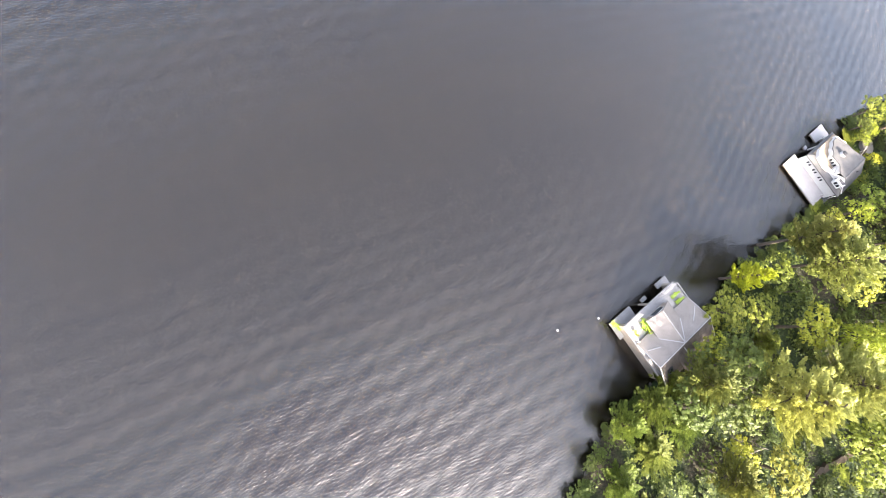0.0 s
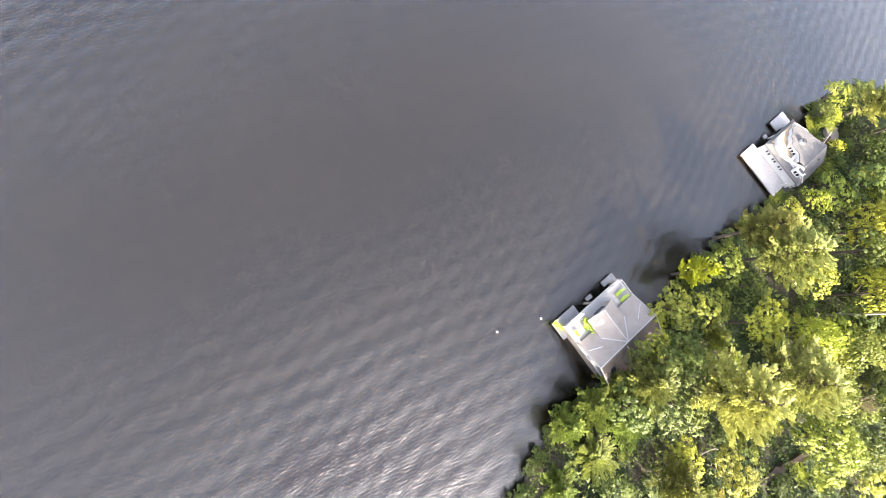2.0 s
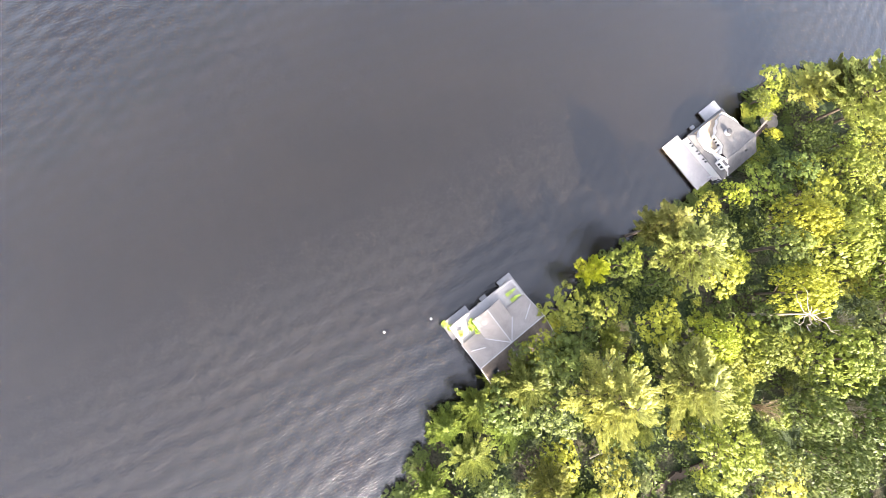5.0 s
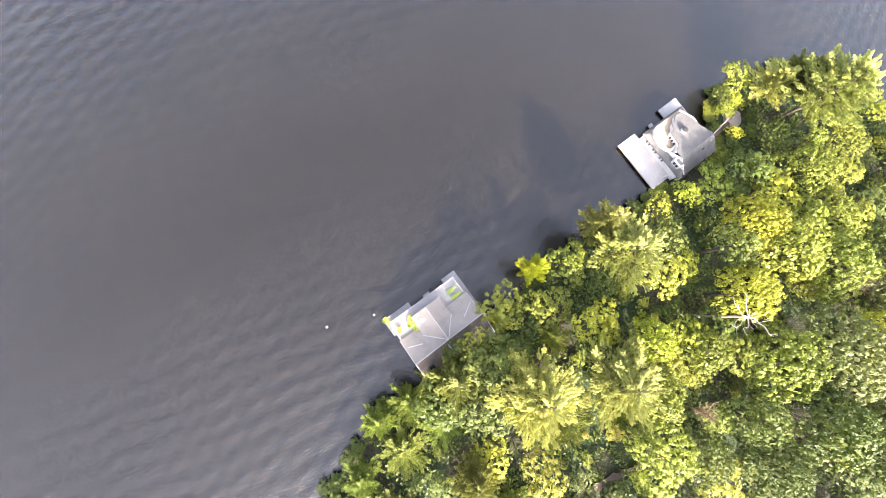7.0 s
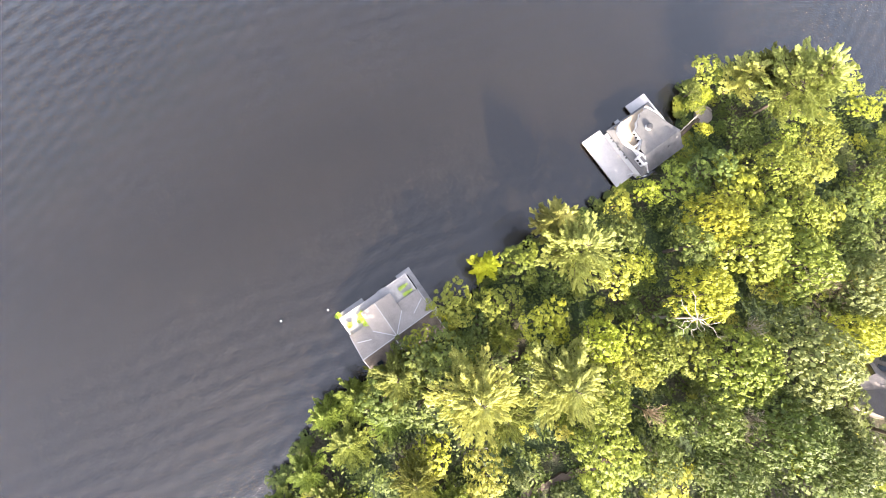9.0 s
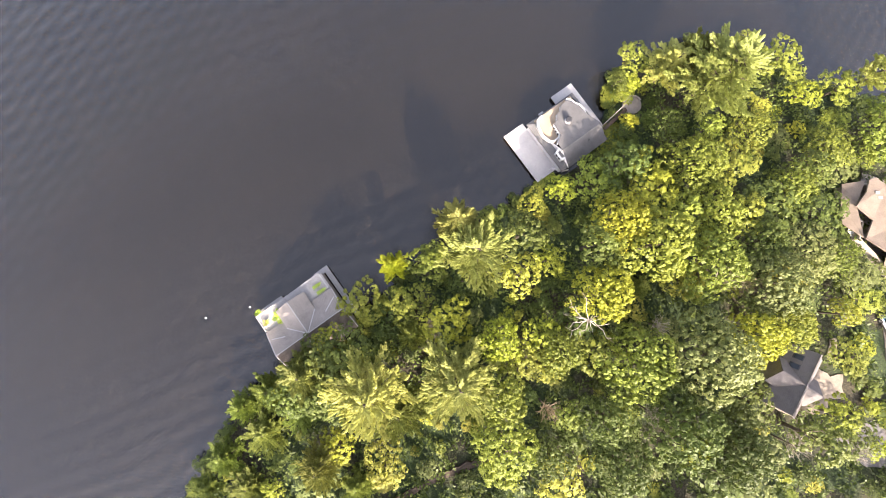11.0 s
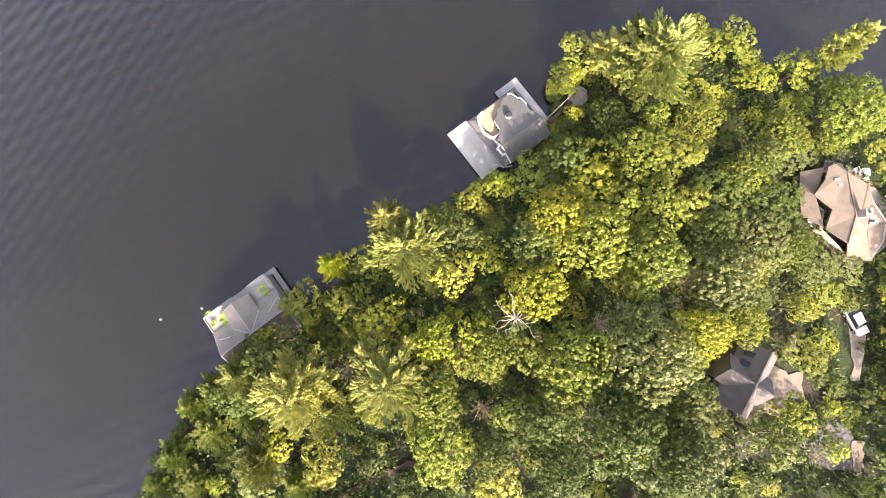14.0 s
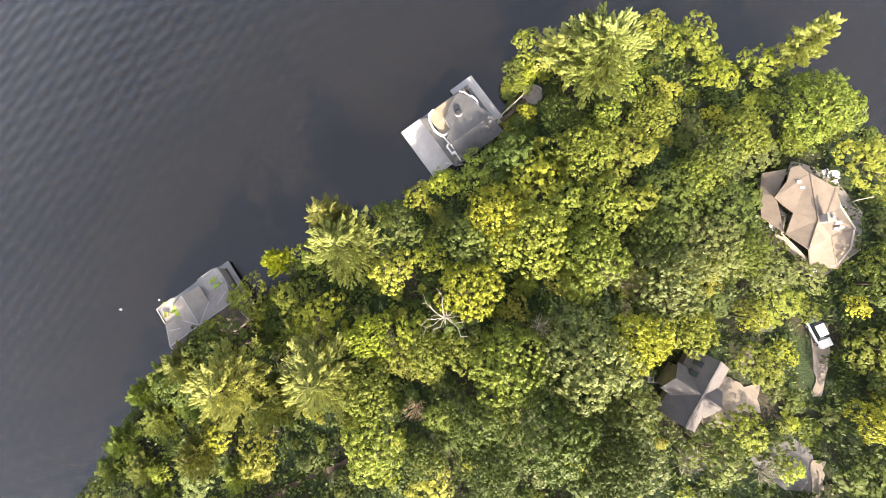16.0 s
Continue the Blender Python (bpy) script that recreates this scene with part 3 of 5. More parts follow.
# ---- white boathouse ----
def white_boathouse():
    m = pose(78.8, 28.5, 0, 0, 0, 36.1)
    b = thing("boathouse", "white boathouse with grey shingled roofs and a small round cupola", "boathouse", m=m)
    ez, dz, rz = 2.35, 2.7, 4.3
    x0, x1, y0, y1 = 4.1, 12.9, -10.2, -1.1
    part("side_wall", boxed(x0, x0 + 0.18, y0, y1, -0.6, ez), WHITE, b, "white board wall with paired windows")
    part("side_wall", boxed(x1 - 0.18, x1, y0, y1, -0.6, ez), WHITE, b)
    part("back_wall", boxed(x0 + 0.18, x1 - 0.18, y0, y0 + 0.18, -0.6, ez), WHITE, b)
    for x in (x0 + 0.18, 8.4, x1 - 0.6):
        part("front_pier", boxed(x, x + 0.42, y1 - 0.22, y1, -0.6, ez), WHITE, b)
    part("lintel", boxed(x0 + 0.18, x1 - 0.18, y1 - 0.2, y1 - 0.02, 1.8, ez), WHITE, b)
    for x in (x0, 8.4, x1 - 0.3):
        for y in (y0 + 0.2, -5.5, y1 - 0.2):
            part("crib_post", boxed(x, x + 0.3, y - 0.15, y + 0.15, -4.3, -0.6), BARK, b)
    for y in (-2.3, -2.9, -4.1, -4.7, -5.9, -6.5):
        window(b, x0, y, 1.35, 0.30, 0.45, "-x")
    # skirt roof round a flat deck
    a = [(3.7, -0.8, ez), (13.3, -0.8, ez), (13.3, -10.6, ez), (3.7, -10.6, ez)]
    c = [(4.9, -1.7, dz + 0.1), (12.6, -1.7, dz + 0.1), (12.6, -9.6, dz + 0.1), (4.9, -9.6, dz + 0.1)]
    for i in range(4):
        j = (i + 1) % 4
        part("skirt_roof", slab(bmesh.new(), [a[i], a[j], c[j], c[i]], 0.12), SHINGLE_GREY, b)
    part("roof_deck", boxed(4.9, 12.3, -6.3, -1.15, dz - 0.1, dz + 0.19), TAN_DECK, b, "tan-grey plank balcony floor")
    # gently sloping main roof with a stepped lakeward edge, over the upper room
    rise = lambda y: rz - 0.12 * (y + 7.9)
    edge = [(12.9, -7.9), (5.05, -7.9), (5.2, -6.6), (6.5, -5.7), (6.75, -3.6), (7.7, -3.3), (8.3, -2.5), (9.1, -2.3), (9.7, -1.7), (11.1, -1.6), (11.7, -2.7), (12.0, -4.0), (12.1, -5.4)]
    part("roof_front", slab(bmesh.new(), [(x, y, rise(y)) for x, y in edge], 0.12), SHINGLE_GREY, b, "grey shingle roof with a stepped edge")
    for (xa, ya), (xb, yb) in zip(edge[2:], edge[3:]):
        za, zb = rise(ya) - 0.14, rise(yb) - 0.14
        part("room_wall", slab(bmesh.new(), [(xa, ya, za), (xb, yb, zb), (xb + 0.12, yb - 0.1, zb), (xa + 0.12, ya - 0.1, za)], za - dz), WHITE, b, "white board wall")
    part("roof_back", slab(bmesh.new(), [(5.05, -7.9, rz), (12.9, -7.9, rz), (12.9, -10.7, ez), (5.05, -10.7, ez)], 0.12), SHINGLE_GREY, b, "grey shingle slope on the landward side")
    for x in (4.89, 12.6):
        bm = bmesh.new()
        pts = [(-10.2, ez + 0.05), (-5.8, ez + 0.3), (-5.8, dz + 0.2), (-7.9, rz - 0.14)]
        p = [bm.verts.new((x, y, z)) for y, z in pts]
        q = [bm.verts.new((x + 0.15, y, z)) for y, z in pts]
        bm.faces.new(p)
        bm.faces.new(q[::-1])
        for i in range(4):
            bm.faces.new((p[i], p[(i + 1) % 4], q[(i + 1) % 4], q[i]))
        part("gable_wall", bm, WHITE, b)
    for y in (-7.4, -7.95, -8.5):
        window(b, 4.89, y, dz + 0.3, 0.30, 0.45, "-x")
    for y in (-4.1, -4.7, -5.3):
        window(b, 6.45 + (y + 5.7) * 0.12, y, dz + 0.35, 0.34, 0.5, "-x")
    cx, cy, cz = 8.9, -4.5, rise(-4.5)
    cup = new("cupola")
    cup.parent = b
    part("drum", cylinder(bmesh.new(), cx, cy, cz - 0.3, cz + 0.5, 0.54, 20), WHITE, cup, "white round drum")
    part("cap", cylinder(bmesh.new(), cx, cy, cz + 0.5, cz + 0.64, 0.57, 20, 0.34), DARK_IN, cup, "dark domed cap")
    # white parapets of the two balconies
    for pts in ([(6.2, -1.25), (5.2, -1.5), (4.65, -2.3), (4.35, -4.1), (4.75, -5.5), (5.2, -5.85), (6.4, -5.75)], [(11.2, -1.35), (11.75, -1.9), (11.95, -2.7), (12.45, -3.4), (12.55, -4.4), (12.25, -5.2)]):
        for (xa, ya), (xb, yb) in zip(pts, pts[1:]):
            part("parapet", beam(bmesh.new(), (xa, ya, dz + 0.75), (xb, yb, dz + 0.75), 0.26, 0.7), WHITE, b, "white painted parapet")
    for ya, za, yb, zb in ((-5.6, dz + 0.29, -7.9, rz + 0.04), (-7.9, rz + 0.04, -10.7, ez + 0.04)):
        part("bargeboard", beam(bmesh.new(), (4.98, ya, za), (4.98, yb, zb), 0.12, 0.16), WHITE, b, "white painted bargeboard")
    gb = new("gable_bay")
    gb.parent = b
    part("box", slab(bmesh.new(), [(4.3, -7.5, 3.5), (4.95, -7.3, 3.75), (4.95, -9.3, 3.75), (4.3, -9.1, 3.5)], 1.0), WHITE, gb, "white boarded bay")
    for y in (-8.0, -8.6):
        part("pane", boxed(4.27, 4.3, y - 0.2, y + 0.2, 2.8, 3.3), GLASS, gb)
    part("roof", slab(bmesh.new(), [(4.5, -7.75, 3.69), (4.97, -7.6, 3.86), (4.97, -9.0, 3.86), (4.5, -8.85, 3.69)], 0.04), SHINGLE_GREY, gb)
    part("ridge_cap", beam(bmesh.new(), (4.75, -7.9, rz + 0.05), (12.9, -7.9, rz + 0.05), 0.16, 0.06), SHINGLE_GREY, b)
    part("roof_vent", cylinder(bmesh.new(), 9.9, -9.0, 3.2, 3.85, 0.09, 10), DARK_IN, b)
    dock("pale grey plank dock beside the white boathouse", m, 0.0, 4.05, -9.6, 0.1, 0.55, PLANK_PALE)
    dock("pale plank finger dock at the white boathouse", m, 10.8, 15.2, -1.05, 1.0, 0.55, PLANK_PALE)
    dock("pale plank walkway beside the white boathouse", m, 13.35, 15.2, -8.6, -1.06, 0.55, PLANK_PALE)
    dock("small swimming step at the white boathouse", m, 7.3, 8.2, -0.75, -0.1, 0.45, PLANK_PALE)
    r = thing("railing", "white post-and-rail railing beside the boathouse door", "railing", m=m)
    railing(r, [(3.0, -9.0), (4.4, -10.6), (5.2, -10.9)], 0.55, 0.9, WHITE)
    # path and terrace behind
    w = thing("boardwalk", "narrow wooden boardwalk with a pale handrail", "boardwalk")
    part("deck", beam(bmesh.new(), (95.6, 29.8, 1.5), (99.4, 33.2, 1.75), 0.6, 0.12), EARTH, w)
    part("support", beam(bmesh.new(), (95.8, 30.0, 1.38), (99.2, 33.0, 1.62), 0.3, 1.2), BARK, w)
    railing(w, [(95.4, 30.4), (98.8, 33.6)], 1.6, 0.8, DEADWOOD)
    t = thing("terrace", "small round stone terrace with a low wall among shrubs", "terrace")
    z = gz(100.6, 34.0)
    part("paving", cylinder(bmesh.new(), 100.6, 34.1, z - 0.8, z + 0.35, 1.55, 24), STONE, t)
    for i in range(10):
        a0 = radians(40 + i * 18)
        part("kerb_stone", boxed(-0.3, 0.3, -0.14, 0.14, 0, 0.34, bevel=0.04), STONE, t).matrix_basis = pose(100.6 + 1.55 * math.cos(a0), 34.1 + 1.55 * math.sin(a0), z + 0.2, 0, 0, math.degrees(a0) + 90)


white_boathouse()


# ---- tan house ----
def tan_house():
    h = thing("house", "large house with tan shingled hip roofs and stone chimney", "house")
    A, N, PK, R, Q = (136.5, 20.6, 5.9), (137.7, 19.3, 6.2), (138.1, 12.7, 6.5), (142.3, 17.7, 4.5), (139.8, 13.6, 5.7)
    NL, S1, LM, NT = (135.6, 20.3, 5.7), (135.0, 18.4, 5.7), (133.3, 16.1, 5.6), (135.5, 13.9, 5.8)
    Lf, B = (134.7, 11.0, 5.4), (136.75, 8.72, 6.4)
    F1, F2, F3, BO, BP = (143.4, 15.1, 4.0), (145.1, 12.0, 4.0), (144.3, 8.8, 4.0), (138.4, 6.8, 4.4), (142.2, 6.2, 4.0)
    J = (140.6, 10.6, 5.4)
    for pts in ((A, NL, S1, N), (N, S1, LM, NT), (N, NT, PK), (NT, Lf, PK), (A, N, R), (N, PK, Q, R), (PK, Lf, B)):
        part("roof_slope", slab(bmesh.new(), pts, 0.2), SHINGLE_TAN, h, "tan shingle roof slope")
    for pts in ((PK, B, BO, J), (PK, J, Q), (Q, J, F2, F1), (J, F3, F2), (J, BO, BP), (J, BP, F3), (R, Q, F1)):
        part("roof_slope", slab(bmesh.new(), pts, 0.2), SHINGLE_TAN, h)
    # walls below the eaves
    ring = [A, R, F1, F2, F3, BP, BO, B, Lf, NT, LM, S1, NL]
    cx, cy = 139.5, 13.0
    inner = [(cx + (x - cx) * 0.93, cy + (y - cy) * 0.93) for x, y, z in ring]
    for i, (a, c) in enumerate(zip(inner, inner[1:] + inner[:1])):
        part("wall", beam(bmesh.new(), (*a, 4.2), (*c, 4.2), 0.25, 3.7), TAN_WALL, h)
    for p, q in ((N, PK), (PK, B), (R, Q), (J, F2), (J, BP)):
        part("hip_cap", beam(bmesh.new(), (p[0], p[1], p[2] + 0.06), (q[0], q[1], q[2] + 0.06), 0.22, 0.06), SHINGLE_TAN, h)
    ch = new("chimney")
    ch.parent = h
    part("shaft", boxed(138.4, 139.3, 12.4, 13.5, 4.6, 7.5, bevel=0.04), BRICK, ch)
    part("cap", boxed(138.3, 139.4, 12.3, 13.6, 7.5, 7.62), STONE, ch)
    part("flue", cylinder(bmesh.new(), 138.85, 12.95, 7.62, 7.9, 0.18, 10), METAL, ch)
    for x, y, s in ((141.5, 12.6, 0.45), (141.2, 11.7, 0.35), (141.9, 12.0, 0.3)):
        part("roof_vent", boxed(x - s, x + s, y - s * 0.6, y + s * 0.6, 4.9, 5.55, bevel=0.05), FLASHING, h, "pale grey roof ventilation box")
    for x, y in ((136.3, 18.2), (136.7, 17.4)):
        part("skylight", boxed(x - 0.3, x + 0.3, y - 0.18, y + 0.18, 5.4, 6.08), FLASHING, h)
    # low annex and its roof
    an = thing("annex", "low side wing with a tan shingled roof", "house")
    part("roof_slope", slab(bmesh.new(), [(132.9, 20.0, 4.1), (135.5, 20.3, 5.2), (133.9, 16.4, 5.1), (132.5, 17.0, 4.1)], 0.18), SHINGLE_TAN, an)
    part("roof_slope", slab(bmesh.new(), [(132.5, 17.0, 4.1), (133.9, 16.4, 5.1), (134.9, 11.2, 4.9), (132.6, 13.6, 4.0)], 0.18), SHINGLE_TAN, an)
    part("wall", boxed(133.2, 134.4, 13.8, 19.6, 1.0, 4.1), TAN_WALL, an)
    t = thing("terrace", "pale stone terrace round the tan house", "terrace")
    part("paving", slab(bmesh.new(), [(138.0, 22.3, 2.75), (143.0, 20.6, 2.75), (147.2, 14.5, 2.75), (146.6, 9.0, 2.75), (141.0, 4.8, 2.75), (137.0, 6.0, 2.75), (134.0, 10.0, 2.75)], 0.6), STONE, t)
    for x, y, r in ((142.8, 19.9, 20), (143.6, 19.2, 70), (142.2, 20.4, 200), (139.6, 5.9, 30), (138.9, 5.6, 100), (135.0, 12.0, 60), (135.9, 11.3, 140)):
        put("wchair", pose(x, y, 2.75 if x > 136 else 2.6, 0, 0, r), build_chair, WHITE, "garden_chair", "white garden armchair on the stone terrace")
    for x, y in ((143.4, 20.0), (134.5, 12.5)):
        tb = thing("garden_table", "round white garden table on the terrace", "table")
        part("top", cylinder(bmesh.new(), x, y, 3.42, 3.47, 0.55, 18), WHITE, tb)
        part("stem", cylinder(bmesh.new(), x, y, 2.6, 3.42, 0.05, 8), METAL, tb)
    lp = thing("railing", "pale timber rail beyond the terrace", "railing")
    part("post", boxed(145.9, 146.0, 16.0, 16.1, 1.5, 3.2), DEADWOOD, lp)
    part("post", boxed(148.4, 148.5, 16.6, 16.7, 1.0, 3.2), DEADWOOD, lp)
    part("rail", beam(bmesh.new(), (145.9, 16.1, 3.2), (148.5, 16.7, 3.2), 0.14, 0.1), DEADWOOD, lp)


tan_house()


# ---- dark-roofed house ----
def gable_wing(h, c, ang, x0, x1, hw, ez, rz, base, mat):
    """A wing whose ridge runs from x0 to x1 along its own axis through c."""
    m = pose(c[0], c[1], 0, 0, 0, ang)
    for s in (-1, 1):
        part("roof_slope", slab(bmesh.new(), [(x0, 0, rz), (x1, 0, rz), (x1, s * hw, ez), (x0, s * hw, ez)], 0.18), mat, h).matrix_basis = m
        part("wall", boxed(x0 + 0.4, x1 - 0.4, s * (hw - 0.55) - 0.1, s * (hw - 0.55) + 0.1, base, ez + 0.25), CLAD, h).matrix_basis = m
    for x in (x0 + 0.35, x1 - 0.35):
        bm = bmesh.new()
        pts = [(-hw + 0.5, base), (hw - 0.5, base), (hw - 0.5, ez + 0.2), (0, rz - 0.2), (-hw + 0.5, ez + 0.2)]
        a = [bm.verts.new((x - 0.08, y, z)) for y, z in pts]
        b = [bm.verts.new((x + 0.08, y, z)) for y, z in pts]
        bm.faces.new(a)
        bm.faces.new(b[::-1])
        for i in range(5):
            bm.faces.new((a[i], a[(i + 1) % 5], b[(i + 1) % 5], b[i]))
        part("gable_wall", bm, CLAD, h).matrix_basis = m
    part("ridge_cap", beam(bmesh.new(), (x0, 0, rz + 0.06), (x1, 0, rz + 0.06), 0.24, 0.06), SHINGLE_DARK, h).matrix_basis = m
    return m


def dark_house():
    h = thing("house", "house with crossing grey-brown shingled gables and skylights", "house")
    c = (121.7, -11.0)
    m = gable_wing(h, c, 60.5, -4.8, 5.2, 2.8, 5.0, 7.4, 2.2, SHINGLE_DARK)
    gable_wing(h, c, -34, -3.9, 3.0, 2.2, 5.4, 7.25, 2.2, SHINGLE_DARK)
    k = (7.4 - 5.0) / 2.8
    for x in (1.7, 3.2):
        sk = new("skylight")
        sk.parent = h
        z = lambda y: 7.4 - y * k
        part("frame", slab(bmesh.new(), [(x, 1.2, z(1.2) + 0.1), (x + 0.85, 1.2, z(1.2) + 0.1), (x + 0.85, 2.1, z(2.1) + 0.1), (x, 2.1, z(2.1) + 0.1)], 0.16), DARK_IN, sk).matrix_basis = m
        part("pane", slab(bmesh.new(), [(x + 0.1, 1.3, z(1.3) + 0.13), (x + 0.75, 1.3, z(1.3) + 0.13), (x + 0.75, 2.0, z(2.0) + 0.13), (x + 0.1, 2.0, z(2.0) + 0.13)], 0.03), GLASS, sk).matrix_basis = m
    st = thing("stairway", "grey wooden steps beside the dark-roofed house", "stairs")
    for i in range(6):
        part("tread", boxed(114.9 + i * 0.42, 115.3 + i * 0.42, -10.6, -8.9, 2.4 + i * 0.17, 2.47 + i * 0.17), PLANK, st)
    for y in (-10.5, -9.0):
        part("stringer", beam(bmesh.new(), (114.7, y, 2.4), (117.7, y, 3.5), 0.1, 0.5), PLANK, st)


dark_house()


# ---- drives ----
def sheet(name, label, pts, mat, lift=0.06):
    """A paved area laid over the slope."""
    z = max(gz(x, y) for x, y in pts) + lift
    rng = np.random.default_rng(len(label))
    ragged = []
    for (xa, ya), (xb, yb) in zip(pts, pts[1:] + pts[:1]):
        k = max(1, int(math.hypot(xb - xa, yb - ya) / 0.8))
        ragged += [(xa + (xb - xa) * i / k + rng.normal(0, 0.13), ya + (yb - ya) * i / k + rng.normal(0, 0.13)) for i in range(k)]
    pts = ragged
    tagged(part(name, slab(bmesh.new(), [(x, y, z) for x, y in pts], 0.9), mat), label, "driveway", kind="structure")
    return z


sheet("driveway_house", "pale gravel forecourt beside the dark-roofed house", [(124.0, -9.0), (127.8, -9.4), (130.0, -10.5), (131.8, -10.2), (131.7, -14.1), (129.2, -14.2), (128.6, -16.4), (124.5, -16.8), (123.0, -14.0)], GRAVEL)
sheet("driveway_turning", "worn asphalt turning area among trees", [(130.0, -20.2), (131.6, -18.8), (134.0, -18.2), (136.1, -17.4), (137.9, -18.7), (138.4, -20.1), (138.0, -24.6), (134.7, -24.4), (131.7, -22.2)], ASPHALT, 0.07)
sheet("driveway_edge", "pale gravel verge of the turning area", [(138.0, -20.2), (139.8, -20.4), (139.5, -23.2), (138.8, -25.6), (137.9, -25.0)], GRAVEL, 0.10)
LANE_Z = sheet("driveway_lane", "pale gravel lane between trees", [(139.0, -1.8), (141.4, -1.6), (141.3, -5.6), (140.7, -8.8), (140.0, -11.6), (138.9, -11.6), (139.2, -8.0), (139.0, -5.3)], GRAVEL)
sheet("driveway_patch", "pale gravel patch between the houses", [(129.5, -7.6), (130.1, -4.9), (131.3, -4.7), (131.0, -7.9)], GRAVEL)
sheet("driveway_corner", "small grey paved corner among trees", [(132.6, -1.3), (134.4, -1.5), (134.2, -3.0), (132.6, -2.8)], ASPHALT)
sheet("path", "bare earth path through the wood", [(58, -30.8), (66.6, -25.9), (73.8, -23.2), (82, -20.9), (82.2, -21.7), (74, -24.0), (67, -26.7), (59, -31.7)], EARTH, 0.05)


def blue_car(m):
    c = thing("car", "small white car with a blue panel at the rear on the gravel lane", "car", m=m)
    bm = bmesh.new()
    box(bm, -0.88, 0.88, -2.05, 2.05, 0.32, 0.86, bevel=0.12)
    part("body", bm, WHITE, c)
    bm = bmesh.new()
    lo = [bm.verts.new(p) for p in ((-0.8, -1.75, 0.86), (0.8, -1.75, 0.86), (0.8, 0.9, 0.86), (-0.8, 0.9, 0.86))]
    hi = [bm.verts.new(p) for p in ((-0.62, -1.35, 1.38), (0.62, -1.35, 1.38), (0.62, 0.25, 1.38), (-0.62, 0.25, 1.38))]
    for i in range(4):
        bm.faces.new((lo[i], lo[(i + 1) % 4], hi[(i + 1) % 4], hi[i]))
    bm.faces.new(lo[::-1])
    bm.faces.new(hi)
    part("cabin", bm, GLASS, c, "dark glass cabin")
    part("roof", boxed(-0.64, 0.64, -1.37, 0.27, 1.38, 1.43, bevel=0.02), WHITE, c)
    # added panel that stands for an unidentified blue patch at this end
    part("boot", boxed(-0.82, 0.82, -2.03, -1.4, 0.86, 0.93, bevel=0.03), CAR_BLUE, c, "blue panel at the rear")
    part("bonnet", boxed(-0.80, 0.80, 0.95, 2.03, 0.86, 0.91, bevel=0.02), WHITE, c, "white bonnet")
    for x in (-0.8, 0.8):
        for y in (-1.3, 1.3):
            w = part("wheel", tube(bmesh.new(), [(x - 0.1, y, 0.32), (x + 0.1, y, 0.32)], [0.32, 0.32], 16), RUBBER, c)
            part("rim", tube(bmesh.new(), [(x - 0.115, y, 0.32), (x + 0.115, y, 0.32)], [0.19, 0.19], 12), METAL, w)
    return c


blue_car(pose(139.6, -2.8, LANE_Z, 0, 0, 205))


def buoy(x, y):
    b = thing("buoy", "round white mooring buoy floating on the lake", "buoy", "mooring buoys", m=pose(x, y, 0.02))
    bm = bmesh.new()
    bmesh.ops.create_uvsphere(bm, u_segments=16, v_segments=10, radius=0.15)
    part("float", bm, BUOY_WHITE, b)
    part("eye", tube(bmesh.new(), [(0, 0, 0.18), (0, 0, 0.32)], [0.04, 0.04], 8), METAL, b)


buoy(36.8, -0.4)
buoy(29.7, -2.2)


# ---- plants ----
def leaf_quads(rng, centres, normals, size, aspect=1.0, spread=0.5):
    """Small leaf blades at the centres, each turned at random about its own facing."""
    n = len(centres)
    nv = normals + rng.normal(0, spread, (n, 3))
    nv /= np.linalg.norm(nv, axis=1, keepdims=True) + 1e-9
    t = np.cross(nv, rng.normal(0, 1, (n, 3)))
    t /= np.linalg.norm(t, axis=1, keepdims=True) + 1e-9
    s = np.cross(nv, t)
    a = size * rng.uniform(0.7, 1.35, (n, 1))
    t, s = t * a, s * a * aspect
    v = np.stack([centres - t, centres - 0.25 * t + s * 0.6, centres + t, centres - 0.25 * t - s * 0.6], 1).reshape(-1, 3)
    f = np.arange(4 * n).reshape(-1, 4)
    return v, f


def dome_ways(rng, n, low):
    """Even directions over a sphere from the top down to height low, a little jittered."""
    k = np.arange(n) + 0.5
    z = 1 - k / n * (1 - low)
    a = k * 2.39996 + rng.uniform(0, 6.28)
    q = np.sqrt(np.clip(1 - z * z, 0, 1))
    d = np.stack([q * np.cos(a), q * np.sin(a), z], 1) + rng.normal(0, 0.17, (n, 3))
    return d / np.linalg.norm(d, axis=1, keepdims=True)


